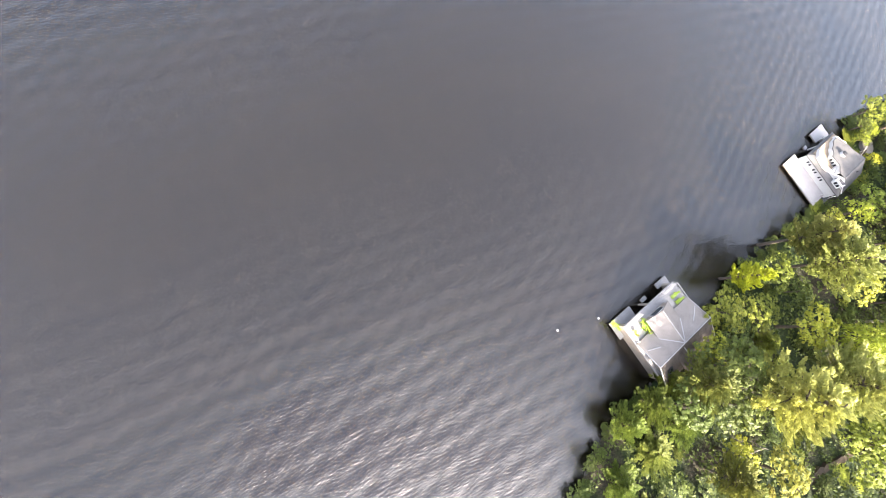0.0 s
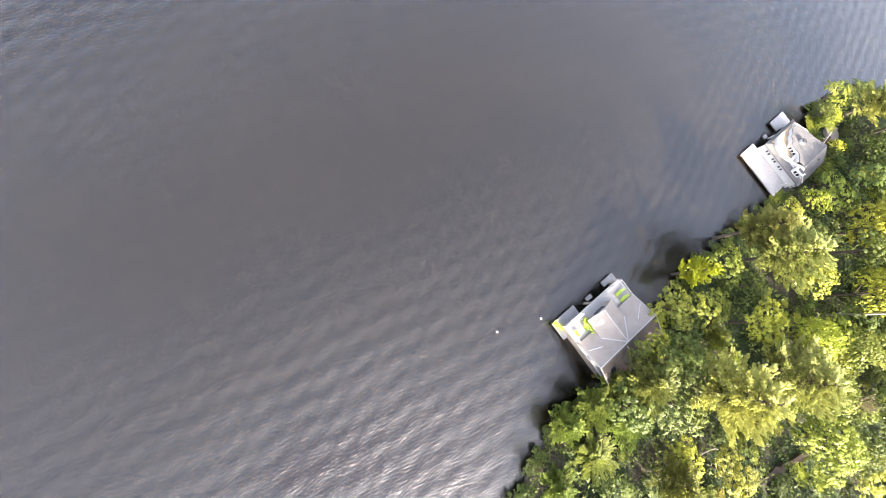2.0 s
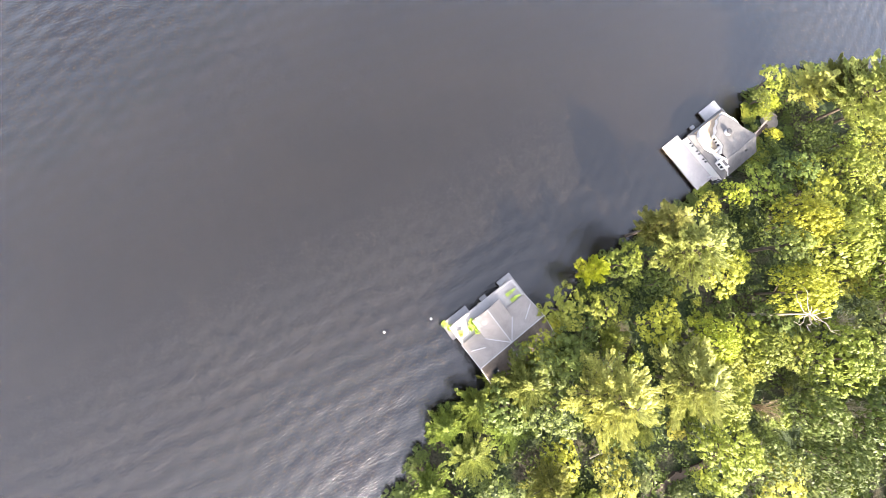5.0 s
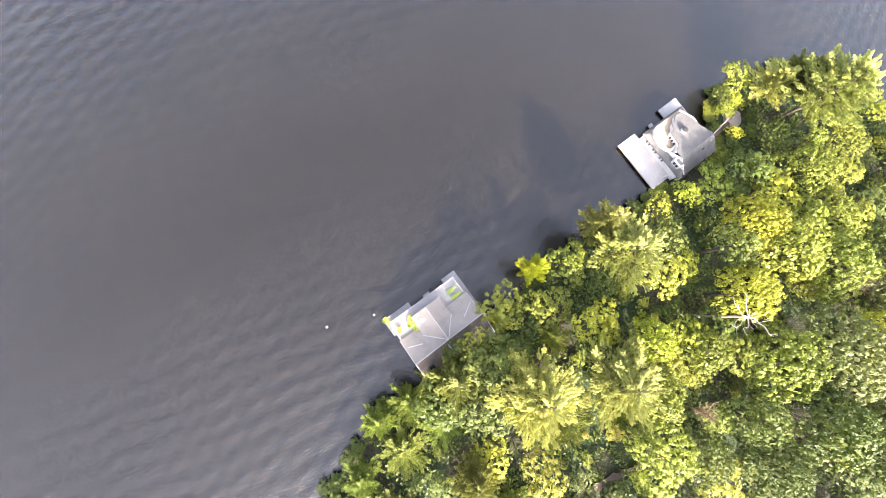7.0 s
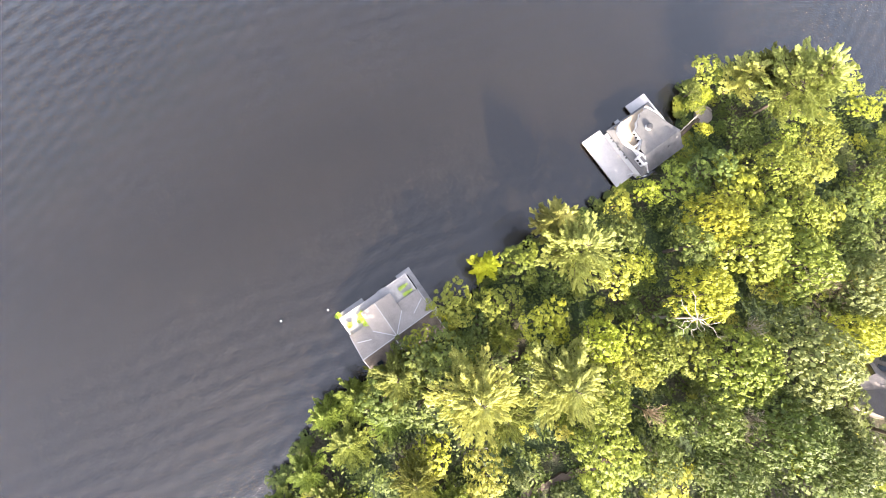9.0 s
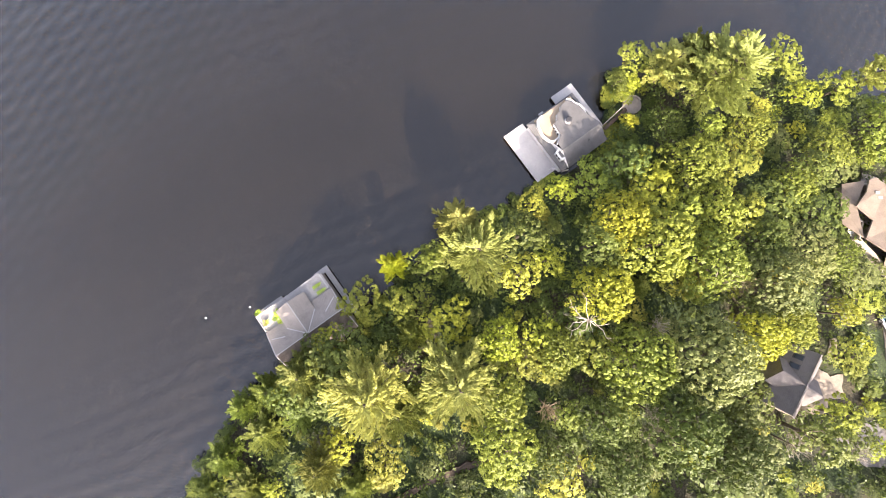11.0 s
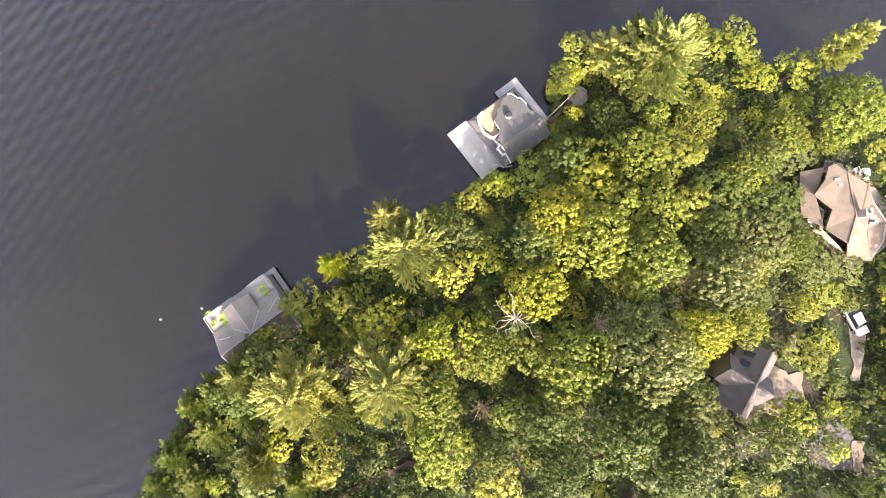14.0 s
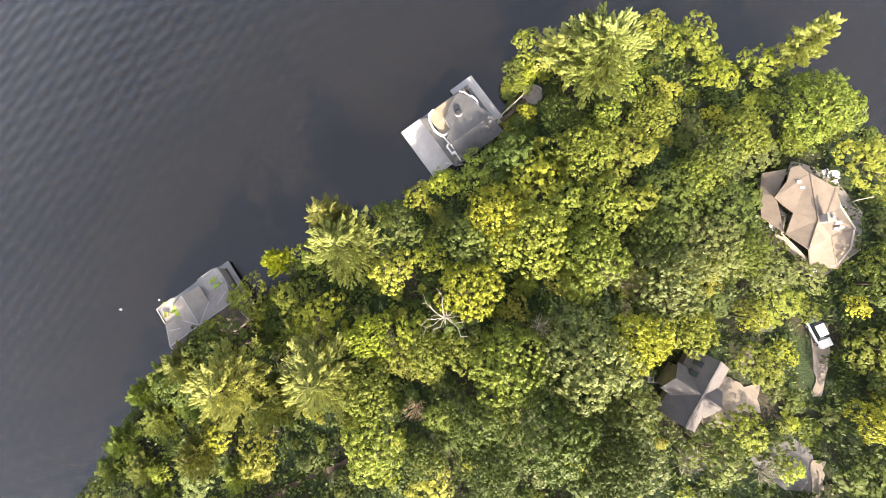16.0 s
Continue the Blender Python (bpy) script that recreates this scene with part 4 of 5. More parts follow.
def broadleaf_crown(seed, r0, lobes, gap, leaves):
    """Leaf places and facings: rounded boughs on a dome, each covered with small round leaf clumps, dark gaps between them."""
    rng = np.random.default_rng(seed)
    at, size = [], []
    for i in range(lobes):
        a = i * 2.399 + rng.uniform(-0.4, 0.4)
        q = math.sqrt((i + 0.2) / lobes)
        r = r0 * 0.68 * q * rng.uniform(0.85, 1.15)
        R = r0 * rng.uniform(0.30, 0.44) * (1.0 if lobes > 6 else 1.15)
        at.append((r * math.cos(a), r * math.sin(a), 9.9 - R - 3.0 * q * q + rng.uniform(-0.9, 0.1)))
        size.append(R)
    at, size = np.array(at), np.array(size)
    cs, ns, inner, inner_n = [], [], [], []
    for c, R in zip(at, size):
        d = dome_ways(rng, max(12, int(4.4 * R * R / (gap * gap))), -0.35)
        p = c + d * R * rng.uniform(0.84, 1.12, (len(d), 1))
        keep = np.ones(len(p), bool)
        for c2, R2 in zip(at, size):
            if c2 is not c and not np.allclose(c2, c):
                keep &= np.linalg.norm(p - c2, axis=1) > R2 * 0.93
        for cc, way in zip(p[keep], d[keep]):
            sr = gap * rng.uniform(0.34, 0.86)
            axis = way * 0.7 + np.array([0, 0, 0.5])
            e = rng.normal(0, 1, (leaves, 3)) + axis * 0.9
            e /= np.linalg.norm(e, axis=1, keepdims=True)
            cs.append(cc + e * sr * rng.uniform(0.72, 1.05, (leaves, 1)))
            ns.append(e + axis * 0.25)
        w = dome_ways(rng, max(10, int(9 * R * R)), -0.2)
        inner.append(c + w * R * 0.80)
        inner_n.append(w)
    return rng, np.concatenate(cs), np.concatenate(ns), np.concatenate(inner), np.concatenate(inner_n), at


def crown_mesh(seed, r0, lobes, gap, leaves, leaf):
    rng, cs, ns, inner, inner_n, at = broadleaf_crown(seed, r0, lobes, gap, leaves)
    v, f = leaf_quads(rng, cs, ns, leaf, spread=0.28)
    v2, f2 = leaf_quads(rng, inner, inner_n, leaf * 2.1, 1.3, spread=0.3)
    return np.concatenate([v, v2]), np.concatenate([f, f2 + len(v)]), at


def broadleaf(seed, hue, big, name="tree", label="", group=""):
    """A tree 10 m high with a crown 3 m (big: 5.4 m) in radius."""
    t = thing(name, label, "tree", group)
    v, f, lobes = crown_mesh(seed, 5.4 if big else 3.0, 13 if big else 6, 0.68 if big else 0.62, 26, 0.14)
    quads_mesh("crown", v.tolist(), f.tolist(), LEAVES[hue], t)
    part("trunk", tube(bmesh.new(), [(0, 0, -0.6), (0.05, 0.02, 2.5), (-0.05, 0.08, 5.0), (0.05, 0, 7.2)], [0.26, 0.2, 0.15, 0.06], 8), BARK, t)
    for c in lobes[::2]:
        z = max(2.6, c[2] - 3.2)
        part("limb", tube(bmesh.new(), [(0, 0.03, z), (c[0] * 0.5, c[1] * 0.5, (z + c[2]) / 2 + 0.1), (c[0], c[1], c[2] - 0.2)], [0.11, 0.07, 0.03], 5), BARK, t)
    return t


def sprays_mesh(rng, base, way, length, width, blades, blade):
    """Tapering needle sprays: blades set round each spray's axis, pointing forward and out."""
    n = len(base)
    way = way / np.linalg.norm(way, axis=1, keepdims=True)
    u = np.repeat(rng.uniform(0.0, 1.0, (1, blades)), n, 0) * rng.uniform(0.9, 1.0, (n, blades))
    side = rng.normal(0, 1, (n, blades, 3))
    side -= (side * way[:, None]).sum(2, keepdims=True) * way[:, None]
    side /= np.linalg.norm(side, axis=2, keepdims=True)
    side[:, :, 2] = np.abs(side[:, :, 2]) * 0.9
    wide = width[:, None, None] * (1.08 - u[:, :, None]) ** 0.6
    c = base[:, None] + way[:, None] * (length[:, None, None] * u[:, :, None]) + side * wide * 0.75
    point = way[:, None] + side * 0.45 + rng.normal(0, 0.18, (n, blades, 3))
    point /= np.linalg.norm(point, axis=2, keepdims=True)
    flat = np.cross(point, side + np.array([0, 0, 0.4]))
    flat /= np.linalg.norm(flat, axis=2, keepdims=True)
    ln = blade * rng.uniform(0.75, 1.3, (n, blades, 1))
    v = np.stack([c - point * ln * 0.6, c + flat * ln * 0.5, c + point * ln, c - flat * ln * 0.5], 2).reshape(-1, 3)
    return v, np.arange(len(v)).reshape(-1, 4)


def pine(seed, hue, big, name="pine_tree", label="", group=""):
    """A conifer 10 m high with a reach of 3 m (big: 5.4 m): a white pine with fanned plumes, or (hue blue) a cedar of upswept sprays."""
    rng = np.random.default_rng(seed)
    t = thing(name, label, "tree", group)
    part("trunk", tube(bmesh.new(), [(0, 0, -0.6), (0.04, 0, 4), (0, 0.05, 7.5), (0, 0, 9.6)], [0.28, 0.2, 0.11, 0.03], 8), BARK, t)
    base, ways, lens, wids = [], [], [], []
    r0 = 5.4 if big else 3.0
    cedar = hue in ("blue", "gold")
    tiers = 9 if cedar else 8
    for k in range(tiers):
        h = k / (tiers - 1)
        z = (3.0 + 6.3 * h) if cedar else (4.4 + 5.0 * h)
        reach = r0 * ((1.0 - 0.88 * h) if cedar else (1.0 - 0.80 * h ** 1.7)) + 0.2
        count = (11 if big else 8) - (3 if k == tiers - 1 else 0)
        for j in range(count):
            a = j * math.tau / count + k * 0.77 + rng.uniform(-0.55, 0.55)
            L = reach * rng.uniform(0.6, 1.12)
            zj = z + rng.uniform(-0.35, 0.35)
            d = np.array([math.cos(a), math.sin(a), 0.0])
            side = np.array([-d[1], d[0], 0.0])
            lift = 0.34 if cedar else 0.10
            p = lambda s: d * L * s + np.array([0, 0, zj + L * (lift * s + 0.10 * s * s)])
            if j % 2 == 0:
                part("limb", tube(bmesh.new(), [tuple(p(0)), tuple(p(0.5)), tuple(p(0.92))], [0.07, 0.05, 0.02], 5), BARK, t)
            shoots = int(6 + L * 5.2)
            for q in range(shoots):
                s = 0.22 + 0.76 * q / (shoots - 1)
                o = (1 if q % 2 else -1) * (0.25 + 0.75 * (1 - s)) * rng.uniform(0.8, 1.3)
                base.append(p(s) + side * rng.uniform(-1, 1) * 0.32 * L * (1.12 - s) + rng.normal(0, 0.06, 3))
                ways.append(d + side * o * 1.1 + np.array([0, 0, (0.75 if cedar else 0.20) + rng.normal(0, 0.12)]))
                lens.append((0.36 + 0.05 * L) * rng.uniform(0.7, 1.3))
                wids.append(rng.uniform(0.15, 0.23))
            base.append(p(0.95))
            ways.append(d + np.array([0, 0, 0.6 if cedar else 0.15]))
            lens.append(0.6)
            wids.append(0.17)
    v, f = sprays_mesh(rng, np.array(base), np.array(ways), np.array(lens), np.array(wids), 20, 0.15)
    quads_mesh("crown", v.tolist(), f.tolist(), NEEDLES[hue], t)
    return t


def bush(seed, hue, name="shrub", label="", group=""):
    """A dense shrub 10 units high and 2 m in radius, to be scaled down in height."""
    t = thing(name, label, "shrub", group)
    v, f, lobes = crown_mesh(seed, 2.0, 5, 0.62, 24, 0.145)
    v[:, 2] = np.interp(v[:, 2], [3.5, 10.0], [0.5, 10.0])
    quads_mesh("foliage", v.tolist(), f.tolist(), LEAVES[hue], t)
    for c in lobes[::2]:
        part("stem", tube(bmesh.new(), [(0, 0, -0.5), (c[0] * 0.6, c[1] * 0.6, 6.0)], [0.06, 0.03], 5), BARK, t)
    return t


LABELS = {
    "green": "leafy green broadleaf tree with a lumpy crown",
    "lime": "broadleaf tree with bright yellow-green leaves",
    "dark": "dark green broadleaf tree in the wood",
    "grey": "broadleaf tree with dull grey-green leaves",
    "ochre": "broadleaf tree turning ochre yellow",
    "pale": "tall white pine with pale yellow-green plumed limbs",
    "blue": "green cedar with dense upswept sprays",
    "gold": "small conifer with bright yellow-green upswept sprays",
    "olive": "olive-green white pine with plumed limbs",
}
COUNT = [0]


def plant(hue, x, y, top, r):
    """Stands a tree at (x, y) whose crown reaches up to height top and r metres wide."""
    COUNT[0] += 1
    i = COUNT[0]
    g = max(gz(x, y), 0.0)
    needle, big = hue in NEEDLES, r > 4.1
    r0 = 5.4 if big else 3.0
    kind = (hue, big, i % 3)
    m = pose(x, y, g, 0, 0, (i * 137.5) % 360) @ Matrix.Diagonal((r / r0, r / r0, (top - g) / 10.0, 1))
    build = pine if needle else broadleaf
    return put(kind, m, build, 11 + 7 * (i % 3) + len(hue), hue, big, "pine_tree" if needle else "tree", LABELS[hue], "trees of the wood")


def shrub(hue, x, y, top, r):
    COUNT[0] += 1
    i = COUNT[0]
    g = max(gz(x, y), 0.0)
    m = pose(x, y, g, 0, 0, (i * 137.5) % 360) @ Matrix.Diagonal((r / 2.0, r / 2.0, (top - g) / 10.0, 1))
    return put(("shrub", hue, i % 3), m, bush, 31 + 5 * (i % 3) + len(hue), hue, "shrub", SHRUB_LABELS[hue], "shrubs of the wood")


SHRUB_LABELS = {
    "green": "leafy green shrub under the trees",
    "lime": "yellow-green shrub in the undergrowth",
    "dark": "dark green shrub in the undergrowth",
    "grey": "dull grey-green shrub under the trees",
    "ochre": "ochre-yellow shrub in the undergrowth",
}


def near_trees():
    # pines
    for row in ((73.0, 8.3, 14.6, 5.6), (70.3, 12.6, 14.2, 3.2), (70.6, -9.8, 14.8, 6.0),
                (104.0, 38.0, 10.0, 3.8), (136.2, 36.8, 9.6, 2.5), (58.8, -11.0, 14.0, 5.4), (108.2, 33.8, 13.4, 6.2)):
        plant("pale", *row)
    for row in ((62.5, -14.0, 12.0, 4.4), (48.6, -9.4, 10.8, 3.8), (107.4, 38.4, 12.0, 4.2), (51.2, -22.2, 10.4, 4.4)):
        plant("olive", *row)
    for row in ((42.5, -12.6, 6.4, 3.2), (38.2, -15.2, 5.6, 2.8), (36.0, -22.5, 6.0, 3.0), (41.8, -19.0, 7.4, 3.2), (47.0, -15.5, 8.6, 3.8), (32.6, -28.0, 5.4, 2.8), (46.2, -9.9, 8.4, 2.5), (39.5, -27.0, 7.0, 3.6)):
        plant("blue", *row)
    plant("gold", 60.9, 6.3, 9.2, 2.5)
    # a tree that leans out over the brown boathouse's roof
    t = plant("lime", 52.7, -5.7, 8.9, 2.7)
    foot = Matrix.Translation(t.location)
    t.matrix_basis = foot @ Matrix.Rotation(radians(15), 4, Vector((-0.6, -0.8, 0))) @ foot.inverted() @ t.matrix_basis
    # broadleaf crowns
    for row in ((86.6, 18.4, 7.8, 2.7), (90.6, 2.3, 14.6, 4.8), (113.4, -3.4, 12.6, 4.4),
                (94.4, 13.2, 13.2, 4.6), (69.0, -1.8, 10.6, 4.0), (76.2, -4.4, 12.4, 4.4), (83.0, -4.0, 12.0, 3.8), (99.6, 18.0, 11.6, 3.8),
                (128.4, -0.6, 10.0, 2.6), (133.4, -20.6, 8.4, 2.4), (127.4, -15.6, 8.8, 2.4), (144.2, -13.8, 9.8, 4.6), (150.6, -9.6, 10.0, 4.2), (149.4, -18.4, 9.6, 3.8)):
        plant("lime", *row)
    for row in ((99.4, 41.0, 6.2, 2.9), (109.3, 14.8, 11.0, 4.6), (104.2, 14.4, 11.2, 3.6), (83.6, -8.6, 9.8, 3.2), (114.0, 14.6, 9.8, 3.4), (56.1, 0.5, 7.8, 3.2), (99.2, 9.4, 14.0, 6.0), (96.0, -7.6, 16.0, 6.8), (107.2, 22.2, 10.6, 5.0), (107.4, 7.0, 12.2, 4.8),
                (123.2, 19.0, 9.6, 4.6), (129.4, 8.0, 9.2, 4.2), (130.6, -7.6, 8.6, 3.4),
                (120.6, -2.6, 11.6, 4.2), (85.4, -5.8, 12.6, 4.4), (139.4, 29.0, 8.2, 5.2), (129.4, 25.2, 9.2, 5.0)):
        plant("green", *row)
    for row in ((146.2, 21.6, 6.6, 3.8), (148.6, 5.6, 7.6, 4.8), (145.6, -4.6, 9.4, 4.0), (137.4, -28.0, 7.4, 2.6), (137.5, 0.4, 7.2, 1.8), (133.2, 1.6, 7.8, 3.2),
                (133.4, 36.0, 7.0, 3.0), (98.6, 35.4, 4.4, 1.9), (117.4, 28.6, 8.8, 4.2), (124.4, 40.6, 6.4, 3.6), (118.2, 43.2, 6.8, 3.2), (92.2, 19.0, 11.0, 3.8), (112.8, 22.4, 9.8, 3.8),
                (77.4, -19.4, 9.8, 4.8), (63.4, 0.2, 7.8, 3.4), (66.4, 7.2, 8.2, 3.0), (76.0, -11.6, 11.4, 4.2)):
        plant("green", *row)
    for row in ((106.2, -6.6, 15.0, 6.6), (124.2, 8.8, 9.0, 5.4), (131.6, 5.4, 8.0, 3.4), (117.2, 4.0, 10.8, 4.4), (113.4, -19.6, 10.4, 3.8),
                # the one at (138.4, -31.0) is added out of view to shade the turning area
                (138.4, 5.2, 7.0, 2.4), (138.4, -31.0, 9.5, 3.2), (131.2, 22.4, 7.0, 3.0)):
        plant("grey", *row)
    for row in ((80.4, 11.2, 10.6, 3.6), (90.8, 9.4, 12.4, 4.0), (116.4, 10.2, 10.6, 4.4), (127.2, 14.6, 8.4, 3.6), (97.6, 37.6, 4.4, 1.8), (98.6, 29.0, 3.4, 1.4), (52.6, -12.4, 11.0, 3.4), (50.8, -7.0, 10.4, 2.9), (144.4, 3.0, 10.0, 3.0), (145.4, 4.2, 9.4, 2.8), (121.6, -17.8, 12.8, 2.9), (125.6, -18.0, 11.6, 2.6), (46.2, -12.8, 9.4, 3.0), (96.4, 21.4, 10.0, 3.2), (89.2, 19.6, 9.6, 3.0), (131.0, -19.4, 7.4, 2.2), (142.4, -22.6, 8.0, 3.6), (134.4, -27.6, 8.4, 3.2), (113.6, -13.4, 9.6, 3.0), 
                (101.8, -16.4, 14.6, 5.8), (110.0, -16.0, 12.4, 5.2), (110.0, -20.4, 12.6, 4.8), (92.4, -15.8, 10.0, 4.4), (104.0, 29.0, 8.8, 4.2), (118.8, 16.2, 9.0, 4.0),
                (54.6, -6.8, 10.6, 3.4), (54.4, -3.4, 8.4, 2.4), (84.4, -21.0, 9.6, 4.2), (93.6, -21.6, 10.6, 4.4), (127.4, -20.2, 8.8, 3.2)):
        plant("dark", *row)
    for row in ((60.4, -22.2, 9.2, 3.6), (79.8, 4.8, 11.0, 3.6), (82.8, 16.8, 5.8, 2.6), (105.6, 4.2, 9.6, 3.2), (85.8, -24.6, 9.6, 3.4), (119.6, 33.0, 6.6, 3.4)):
        plant("ochre", *row)


CLEAR = ((139.5, 13.5, 9.0), (122.0, -10.8, 6.2), (129.0, -12.6, 3.8), (135.6, -21.0, 4.2), (139.2, -4.0, 3.6), (139.0, -9.0, 3.2), (130.3, -6.2, 1.8), (133.4, -2.2, 1.2), (100.6, 33.4, 4.0),
         (47.0, -3.0, 8.2), (88.0, 29.0, 8.6), (96.8, 31.4, 2.6), (134.0, 17.0, 4.5),
         (64.0, -27.6, 0.8), (67.0, -26.2, 0.9), (70.0, -24.9, 0.9), (73.0, -23.8, 0.8), (76.0, -22.9, 0.7), (79.0, -22.0, 0.7), (61.0, -20.2, 1.6), (105.0, -0.8, 2.2), (76.6, 0.3, 1.5))


def fill_wood():
    """Closes the canopy between the large crowns with smaller trees."""
    rng = np.random.default_rng(5)
    taken = [(o.location.x, o.location.y, o.matrix_basis.to_scale().x * 4.0) for o in scene.objects if o.parent is None and "tree" in o.name]
    hues = ["green", "dark", "dark", "dark", "lime", "grey", "ochre", "blue"]
    made = 0
    for _ in range(9000):
        x, y = rng.uniform(24, 176), rng.uniform(-52, 48)
        r = rng.uniform(2.0, 3.6)
        d = float(land_distance(x, y)[0])
        if d < 1.2 or made > 140:
            continue
        if any(math.hypot(x - a, y - b) < c + r * 0.75 for a, b, c in CLEAR):
            continue
        if any(math.hypot(x - a, y - b) < (c + r) * 0.55 for a, b, c in taken):
            continue
        taken.append((x, y, r))
        inland = min(1.0, d / 12)
        right = 1.0 if x < 115 else 0.8
        hue = hues[int(rng.integers(len(hues)))]
        plant(hue, x, y, gz(x, y) + (3.4 + 4.4 * inland) * right * rng.uniform(0.8, 1.2), r)
        made += 1


def fill_shrubs():
    """Shrubs along the shore, hanging over the water, and in the gaps of the wood."""
    rng = np.random.default_rng(8)
    hues = ["green", "dark", "dark", "dark", "lime", "ochre", "grey"]
    for a, b in zip(SHORE[3:26], SHORE[4:27]):
        n = int(np.linalg.norm(b - a) / 1.9)
        for i in range(n):
            p = a + (b - a) * (i + rng.uniform(0.2, 0.8)) / n
            x, y = p + rng.normal(0, 0.35, 2)
            if any(math.hypot(x - u, y - v) < w * 0.93 for u, v, w in CLEAR):
                continue
            shrub(hues[int(rng.integers(4))], x, y, rng.uniform(2.2, 4.4), rng.uniform(1.4, 2.2))
    for i, (x, y) in enumerate(((56.6, -4.2), (58.6, -4.6), (57.2, -7.2), (60.2, -2.8), (56.2, -1.6), (59.6, -6.8), (61.6, -5.0), (62.4, -0.6), (97.6, 27.2), (99.6, 30.6),
                               (96.6, 25.2), (102.4, 31.4), (100.4, 27.6), (103.4, 34.6), (99.6, 37.0), (102.2, 37.2), (94.8, 24.6))):
        shrub(hues[i % 5], x, y, gz(x, y) + 2.0 + 0.5 * (i % 4), 1.6 + 0.2 * (i % 3))
    for x, y, top, r in ((97.0, 29.6, 3.2, 1.7), (97.4, 26.9, 3.8, 2.0), (95.6, 26.2, 3.2, 1.5), (97.4, 32.6, 2.8, 1.3), (98.4, 36.4, 3.6, 1.8), (99.6, 29.8, 3.6, 1.7)):
        shrub("green" if top > 3 else "dark", x, y, top, r)
    taken = [(o.location.x, o.location.y, o.matrix_basis.to_scale().x * 4.0) for o in scene.objects if o.parent is None and "tree" in o.name]
    made = 0
    for _ in range(6000):
        x, y = rng.uniform(26, 160), rng.uniform(-46, 46)
        r = rng.uniform(1.3, 2.2)
        if made > 230 or float(land_distance(x, y)[0]) < 1.0:
            continue
        if any(math.hypot(x - u, y - v) < w * 0.9 + r * 0.5 for u, v, w in CLEAR):
            continue
        if any(math.hypot(x - u, y - v) < w * 0.62 + r * 0.35 for u, v, w in taken):
            continue
        taken.append((x, y, r))
        made += 1
        shrub(hues[int(rng.integers(len(hues)))], x, y, gz(x, y) + rng.uniform(2.2, 4.6), r)


near_trees()
fill_wood()
fill_shrubs()


def undergrowth():
    """Low shrubs and ferns over the forest floor."""
    rng = np.random.default_rng(21)
    x, y = rng.uniform(24, 172, 11000), rng.uniform(-50, 48, 11000)
    d = land_distance(x, y)
    keep = d > 0.3
    for a, b, c in CLEAR:
        if c < 7.0 and (a, b) != (134.0, 17.0):
            keep &= np.hypot(x - a, y - b) > c * 0.8
    x, y, d = x[keep], y[keep], d[keep]
    z = ground_height(x, y)
    c = np.stack([x, y, z], 1)
    n = 9
    h = rng.uniform(0.3, 1.3, (len(c), 1, 1))
    pts = c[:, None, :] + rng.normal(0, 0.42, (len(c), n, 3)) * np.array([1, 1, 0.25]) + np.concatenate([np.zeros((len(c), 1, 2)), h], 2)
    up = np.tile(np.array([0.0, 0.0, 1.0]), (len(c) * n, 1))
    v, f = leaf_quads(rng, pts.reshape(-1, 3), up, 0.26)
    tagged(quads_mesh("undergrowth", v.tolist(), f.tolist(), LEAVES["dark"]), "low green shrubs and ferns on the forest floor", "undergrowth", kind="stuff")


undergrowth()


def dead_tree():
    t = thing("dead_tree", "bare bleached dead tree standing among green crowns", "tree", m=pose(87.7, -1.0, gz(87.7, -1.0)))
    rng = np.random.default_rng(3)
    part("trunk", tube(bmesh.new(), [(0, 0, -0.6), (0.1, 0, 4), (0, 0.1, 8), (0.1, 0, 10.8)], [0.26, 0.2, 0.14, 0.07], 8), DEADWOOD, t)
    for i, (deg, L) in enumerate(((145, 4.0), (104, 3.9), (187, 3.0), (208, 3.6), (262, 1.6), (277, 1.5), (322, 4.0), (342, 2.6), (2, 1.9), (27, 1.3), (72, 1.0), (117, 1.3), (236, 2.6), (166, 1.8))):
        a = radians(deg)
        z = 10.2 - 0.12 * (i % 5)
        pts = [(0.05, 0.03, z)]
        for j in range(1, 5):
            w = a + rng.normal(0, 0.10)
            pts.append((math.cos(w) * L * j / 4, math.sin(w) * L * j / 4, z + 0.22 * j + rng.normal(0, 0.1)))
        limb = part("limb", tube(bmesh.new(), pts, [0.07, 0.052, 0.04, 0.028, 0.012], 6), DEADWOOD, t)
        if L > 2.3:
            for j, f in ((2, -0.6), (3, 0.7)):
                a2, q = a + f, rng.uniform(0.5, 1.0)
                k = pts[j]
                part("twig", tube(bmesh.new(), [k, (k[0] + math.cos(a2) * q, k[1] + math.sin(a2) * q, k[2] + 0.3)], [0.035, 0.012], 5), DEADWOOD, limb)


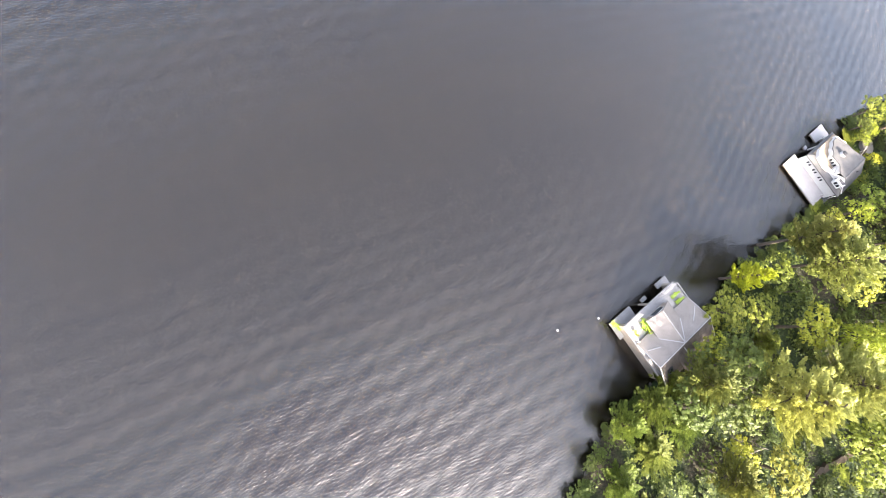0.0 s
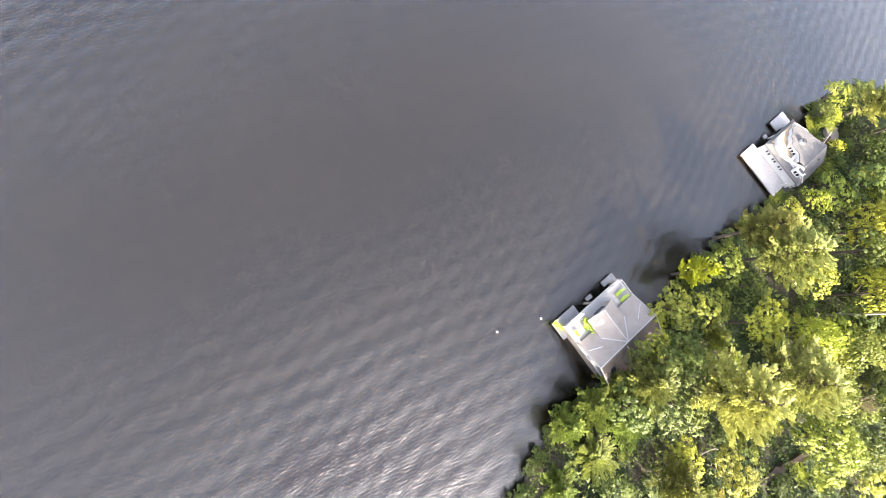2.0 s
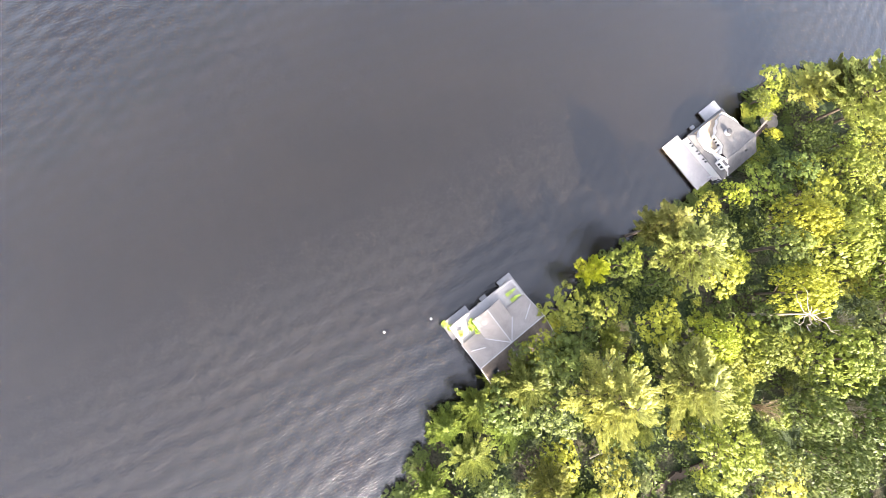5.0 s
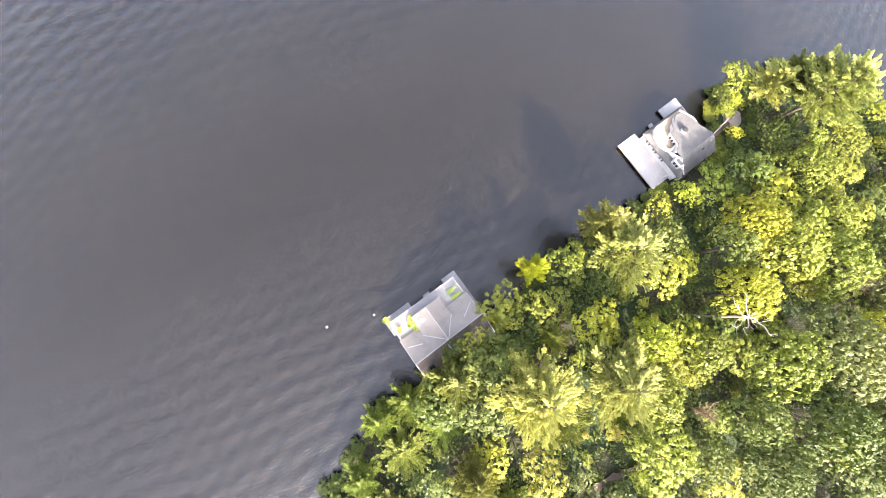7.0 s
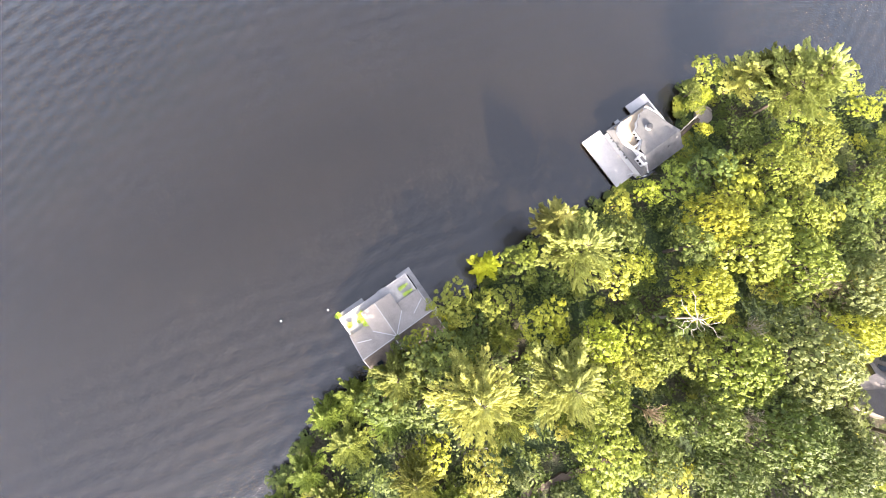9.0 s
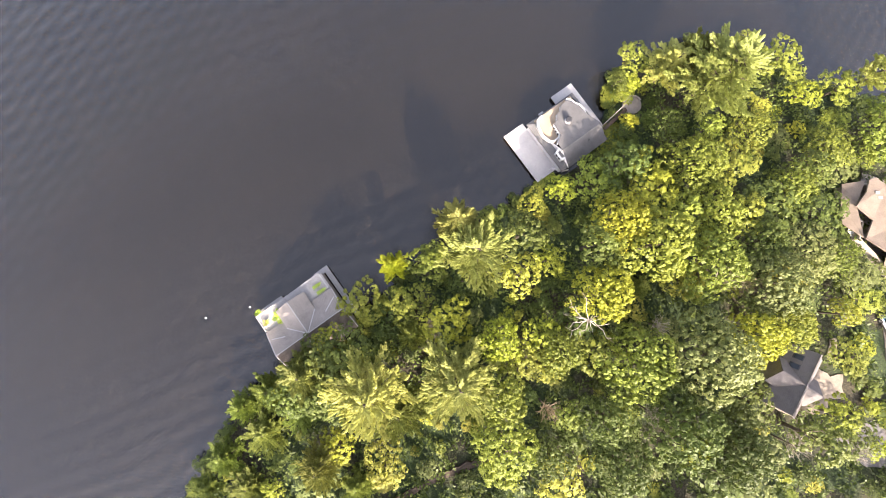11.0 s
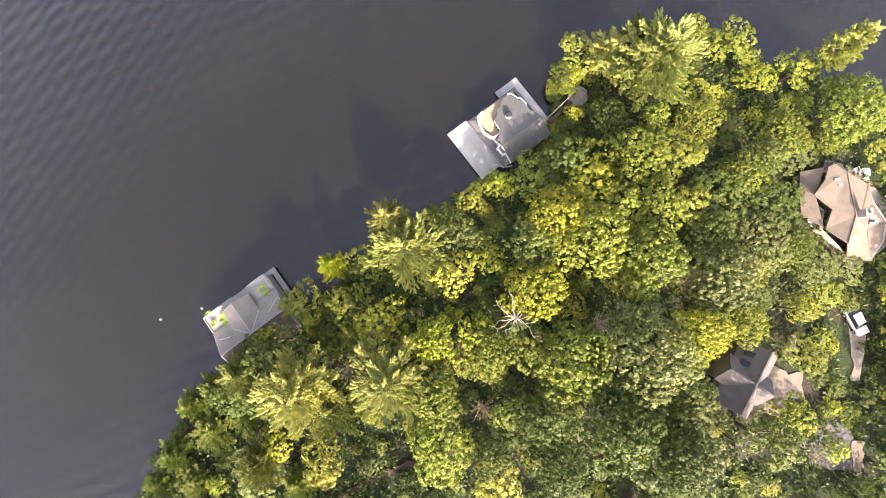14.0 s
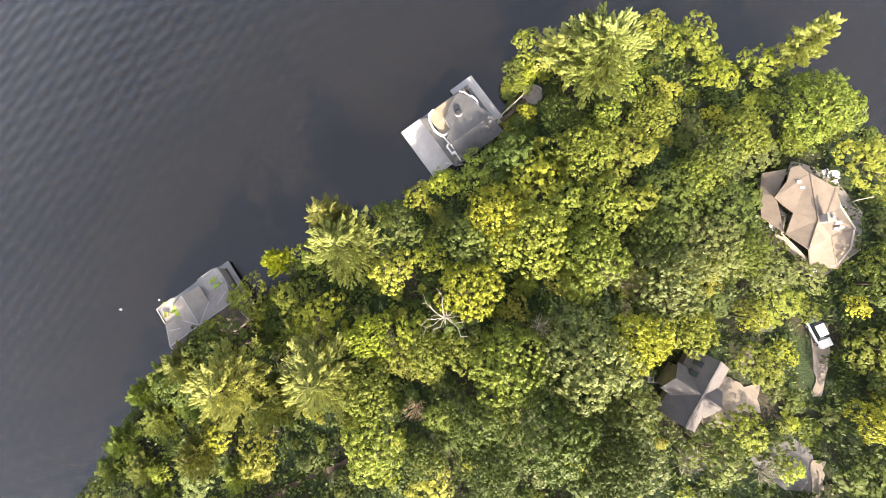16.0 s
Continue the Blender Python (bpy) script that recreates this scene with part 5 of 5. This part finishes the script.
def bare_bush(x, y, top, r, mat, label):
    g = gz(x, y)
    t = thing("bare_tree", label, "tree", "bare trees in the wood", m=pose(x, y, g))
    rng = np.random.default_rng(int(x * 10))
    h = top - g
    part("trunk", tube(bmesh.new(), [(0, 0, -0.5), (0, 0, h * 0.6)], [0.16, 0.1], 7), BARK, t)
    for i in range(30):
        bm = bmesh.new()
        a = i * 2.4 + rng.uniform(-0.3, 0.3)
        q = r * math.sqrt((i + 0.5) / 30)
        z0 = h * rng.uniform(0.35, 0.6)
        e = (math.cos(a) * q, math.sin(a) * q, h * (1 - 0.25 * (q / r) ** 2) * rng.uniform(0.88, 1.0))
        k = (e[0] * 0.45 + rng.normal(0, 0.15), e[1] * 0.45 + rng.normal(0, 0.15), z0 + (e[2] - z0) * 0.55)
        tube(bm, [(0, 0, z0), k, e], [0.05, 0.035, 0.012], 4)
        for _ in range(3):
            w = Vector(k).lerp(Vector(e), rng.uniform(0.1, 0.8))
            tube(bm, [tuple(w), (w.x + rng.normal(0, 0.4), w.y + rng.normal(0, 0.4), w.z + rng.uniform(0.2, 0.7))], [0.022, 0.008], 4)
        part("branch", bm, mat, t)


def fallen_branch():
    t = thing("fallen_branch", "curved bleached dead branch lying in a gap of the wood", "branch", m=pose(60.6, -20.4, gz(60.6, -20.4)))
    part("stem", tube(bmesh.new(), [(-1.4, -0.4, 0.1), (-0.4, 0.3, 0.7), (0.6, 0.6, 1.0), (1.3, 0.3, 0.9)], [0.14, 0.12, 0.09, 0.04], 7), DEADWOOD, t)
    part("twig", tube(bmesh.new(), [(-0.2, 0.35, 0.75), (-0.1, 0.9, 0.9)], [0.05, 0.02], 5), DEADWOOD, t)


fallen_branch()
dead_tree()
bare_bush(83.4, -14.0, 11.4, 1.9, TWIG, "small dry tree with dense straw-coloured twigs")
bare_bush(100.6, -2.4, 8.8, 1.8, DEADWOOD, "leafless grey tree in a gap of the wood")
bare_bush(109.2, 4.4, 11.4, 3.2, DEADWOOD, "leafless grey-brown tree among green crowns")
bare_bush(112.8, 4.0, 10.4, 2.6, TWIG, "dry brown tree among green crowns")
bare_bush(119.8, -19.6, 9.0, 2.4, DEADWOOD, "leafless grey-brown tree near the dark-roofed house")
bare_bush(129.2, -20.6, 8.6, 1.8, DEADWOOD, "leafless pale tree beside the turning area")
bare_bush(98.4, -14.6, 10.4, 1.6, DEADWOOD, "thin leafless grey tree in the wood")


def shore_rocks():
    rng = np.random.default_rng(9)
    for a, b in zip(SHORE[3:24], SHORE[4:25]):
        n = int(np.linalg.norm(b - a) / 2.6)
        for i in range(n):
            p = a + (b - a) * (i + rng.uniform(0, 1)) / n + rng.normal(0, 0.35, 2)
            bm = bmesh.new()
            bmesh.ops.create_icosphere(bm, subdivisions=2, radius=1.0)
            off = rng.uniform(0, 50)
            for v in bm.verts:
                v.co *= 1 + 0.35 * noise.noise(v.co * 1.3 + Vector((off, 0, 0)))
            s = rng.uniform(0.2, 0.5)
            m = pose(p[0], p[1], 0.05, 0, 0, rng.uniform(0, 360)) @ Matrix.Diagonal((s * 1.3, s, s * 0.6, 1))
            ob = part("rock", bm, ROCK)
            ob.matrix_basis = m
            tagged(ob, "grey-brown boulder at the waterline", "rock", "rocks along the shore")


shore_rocks()
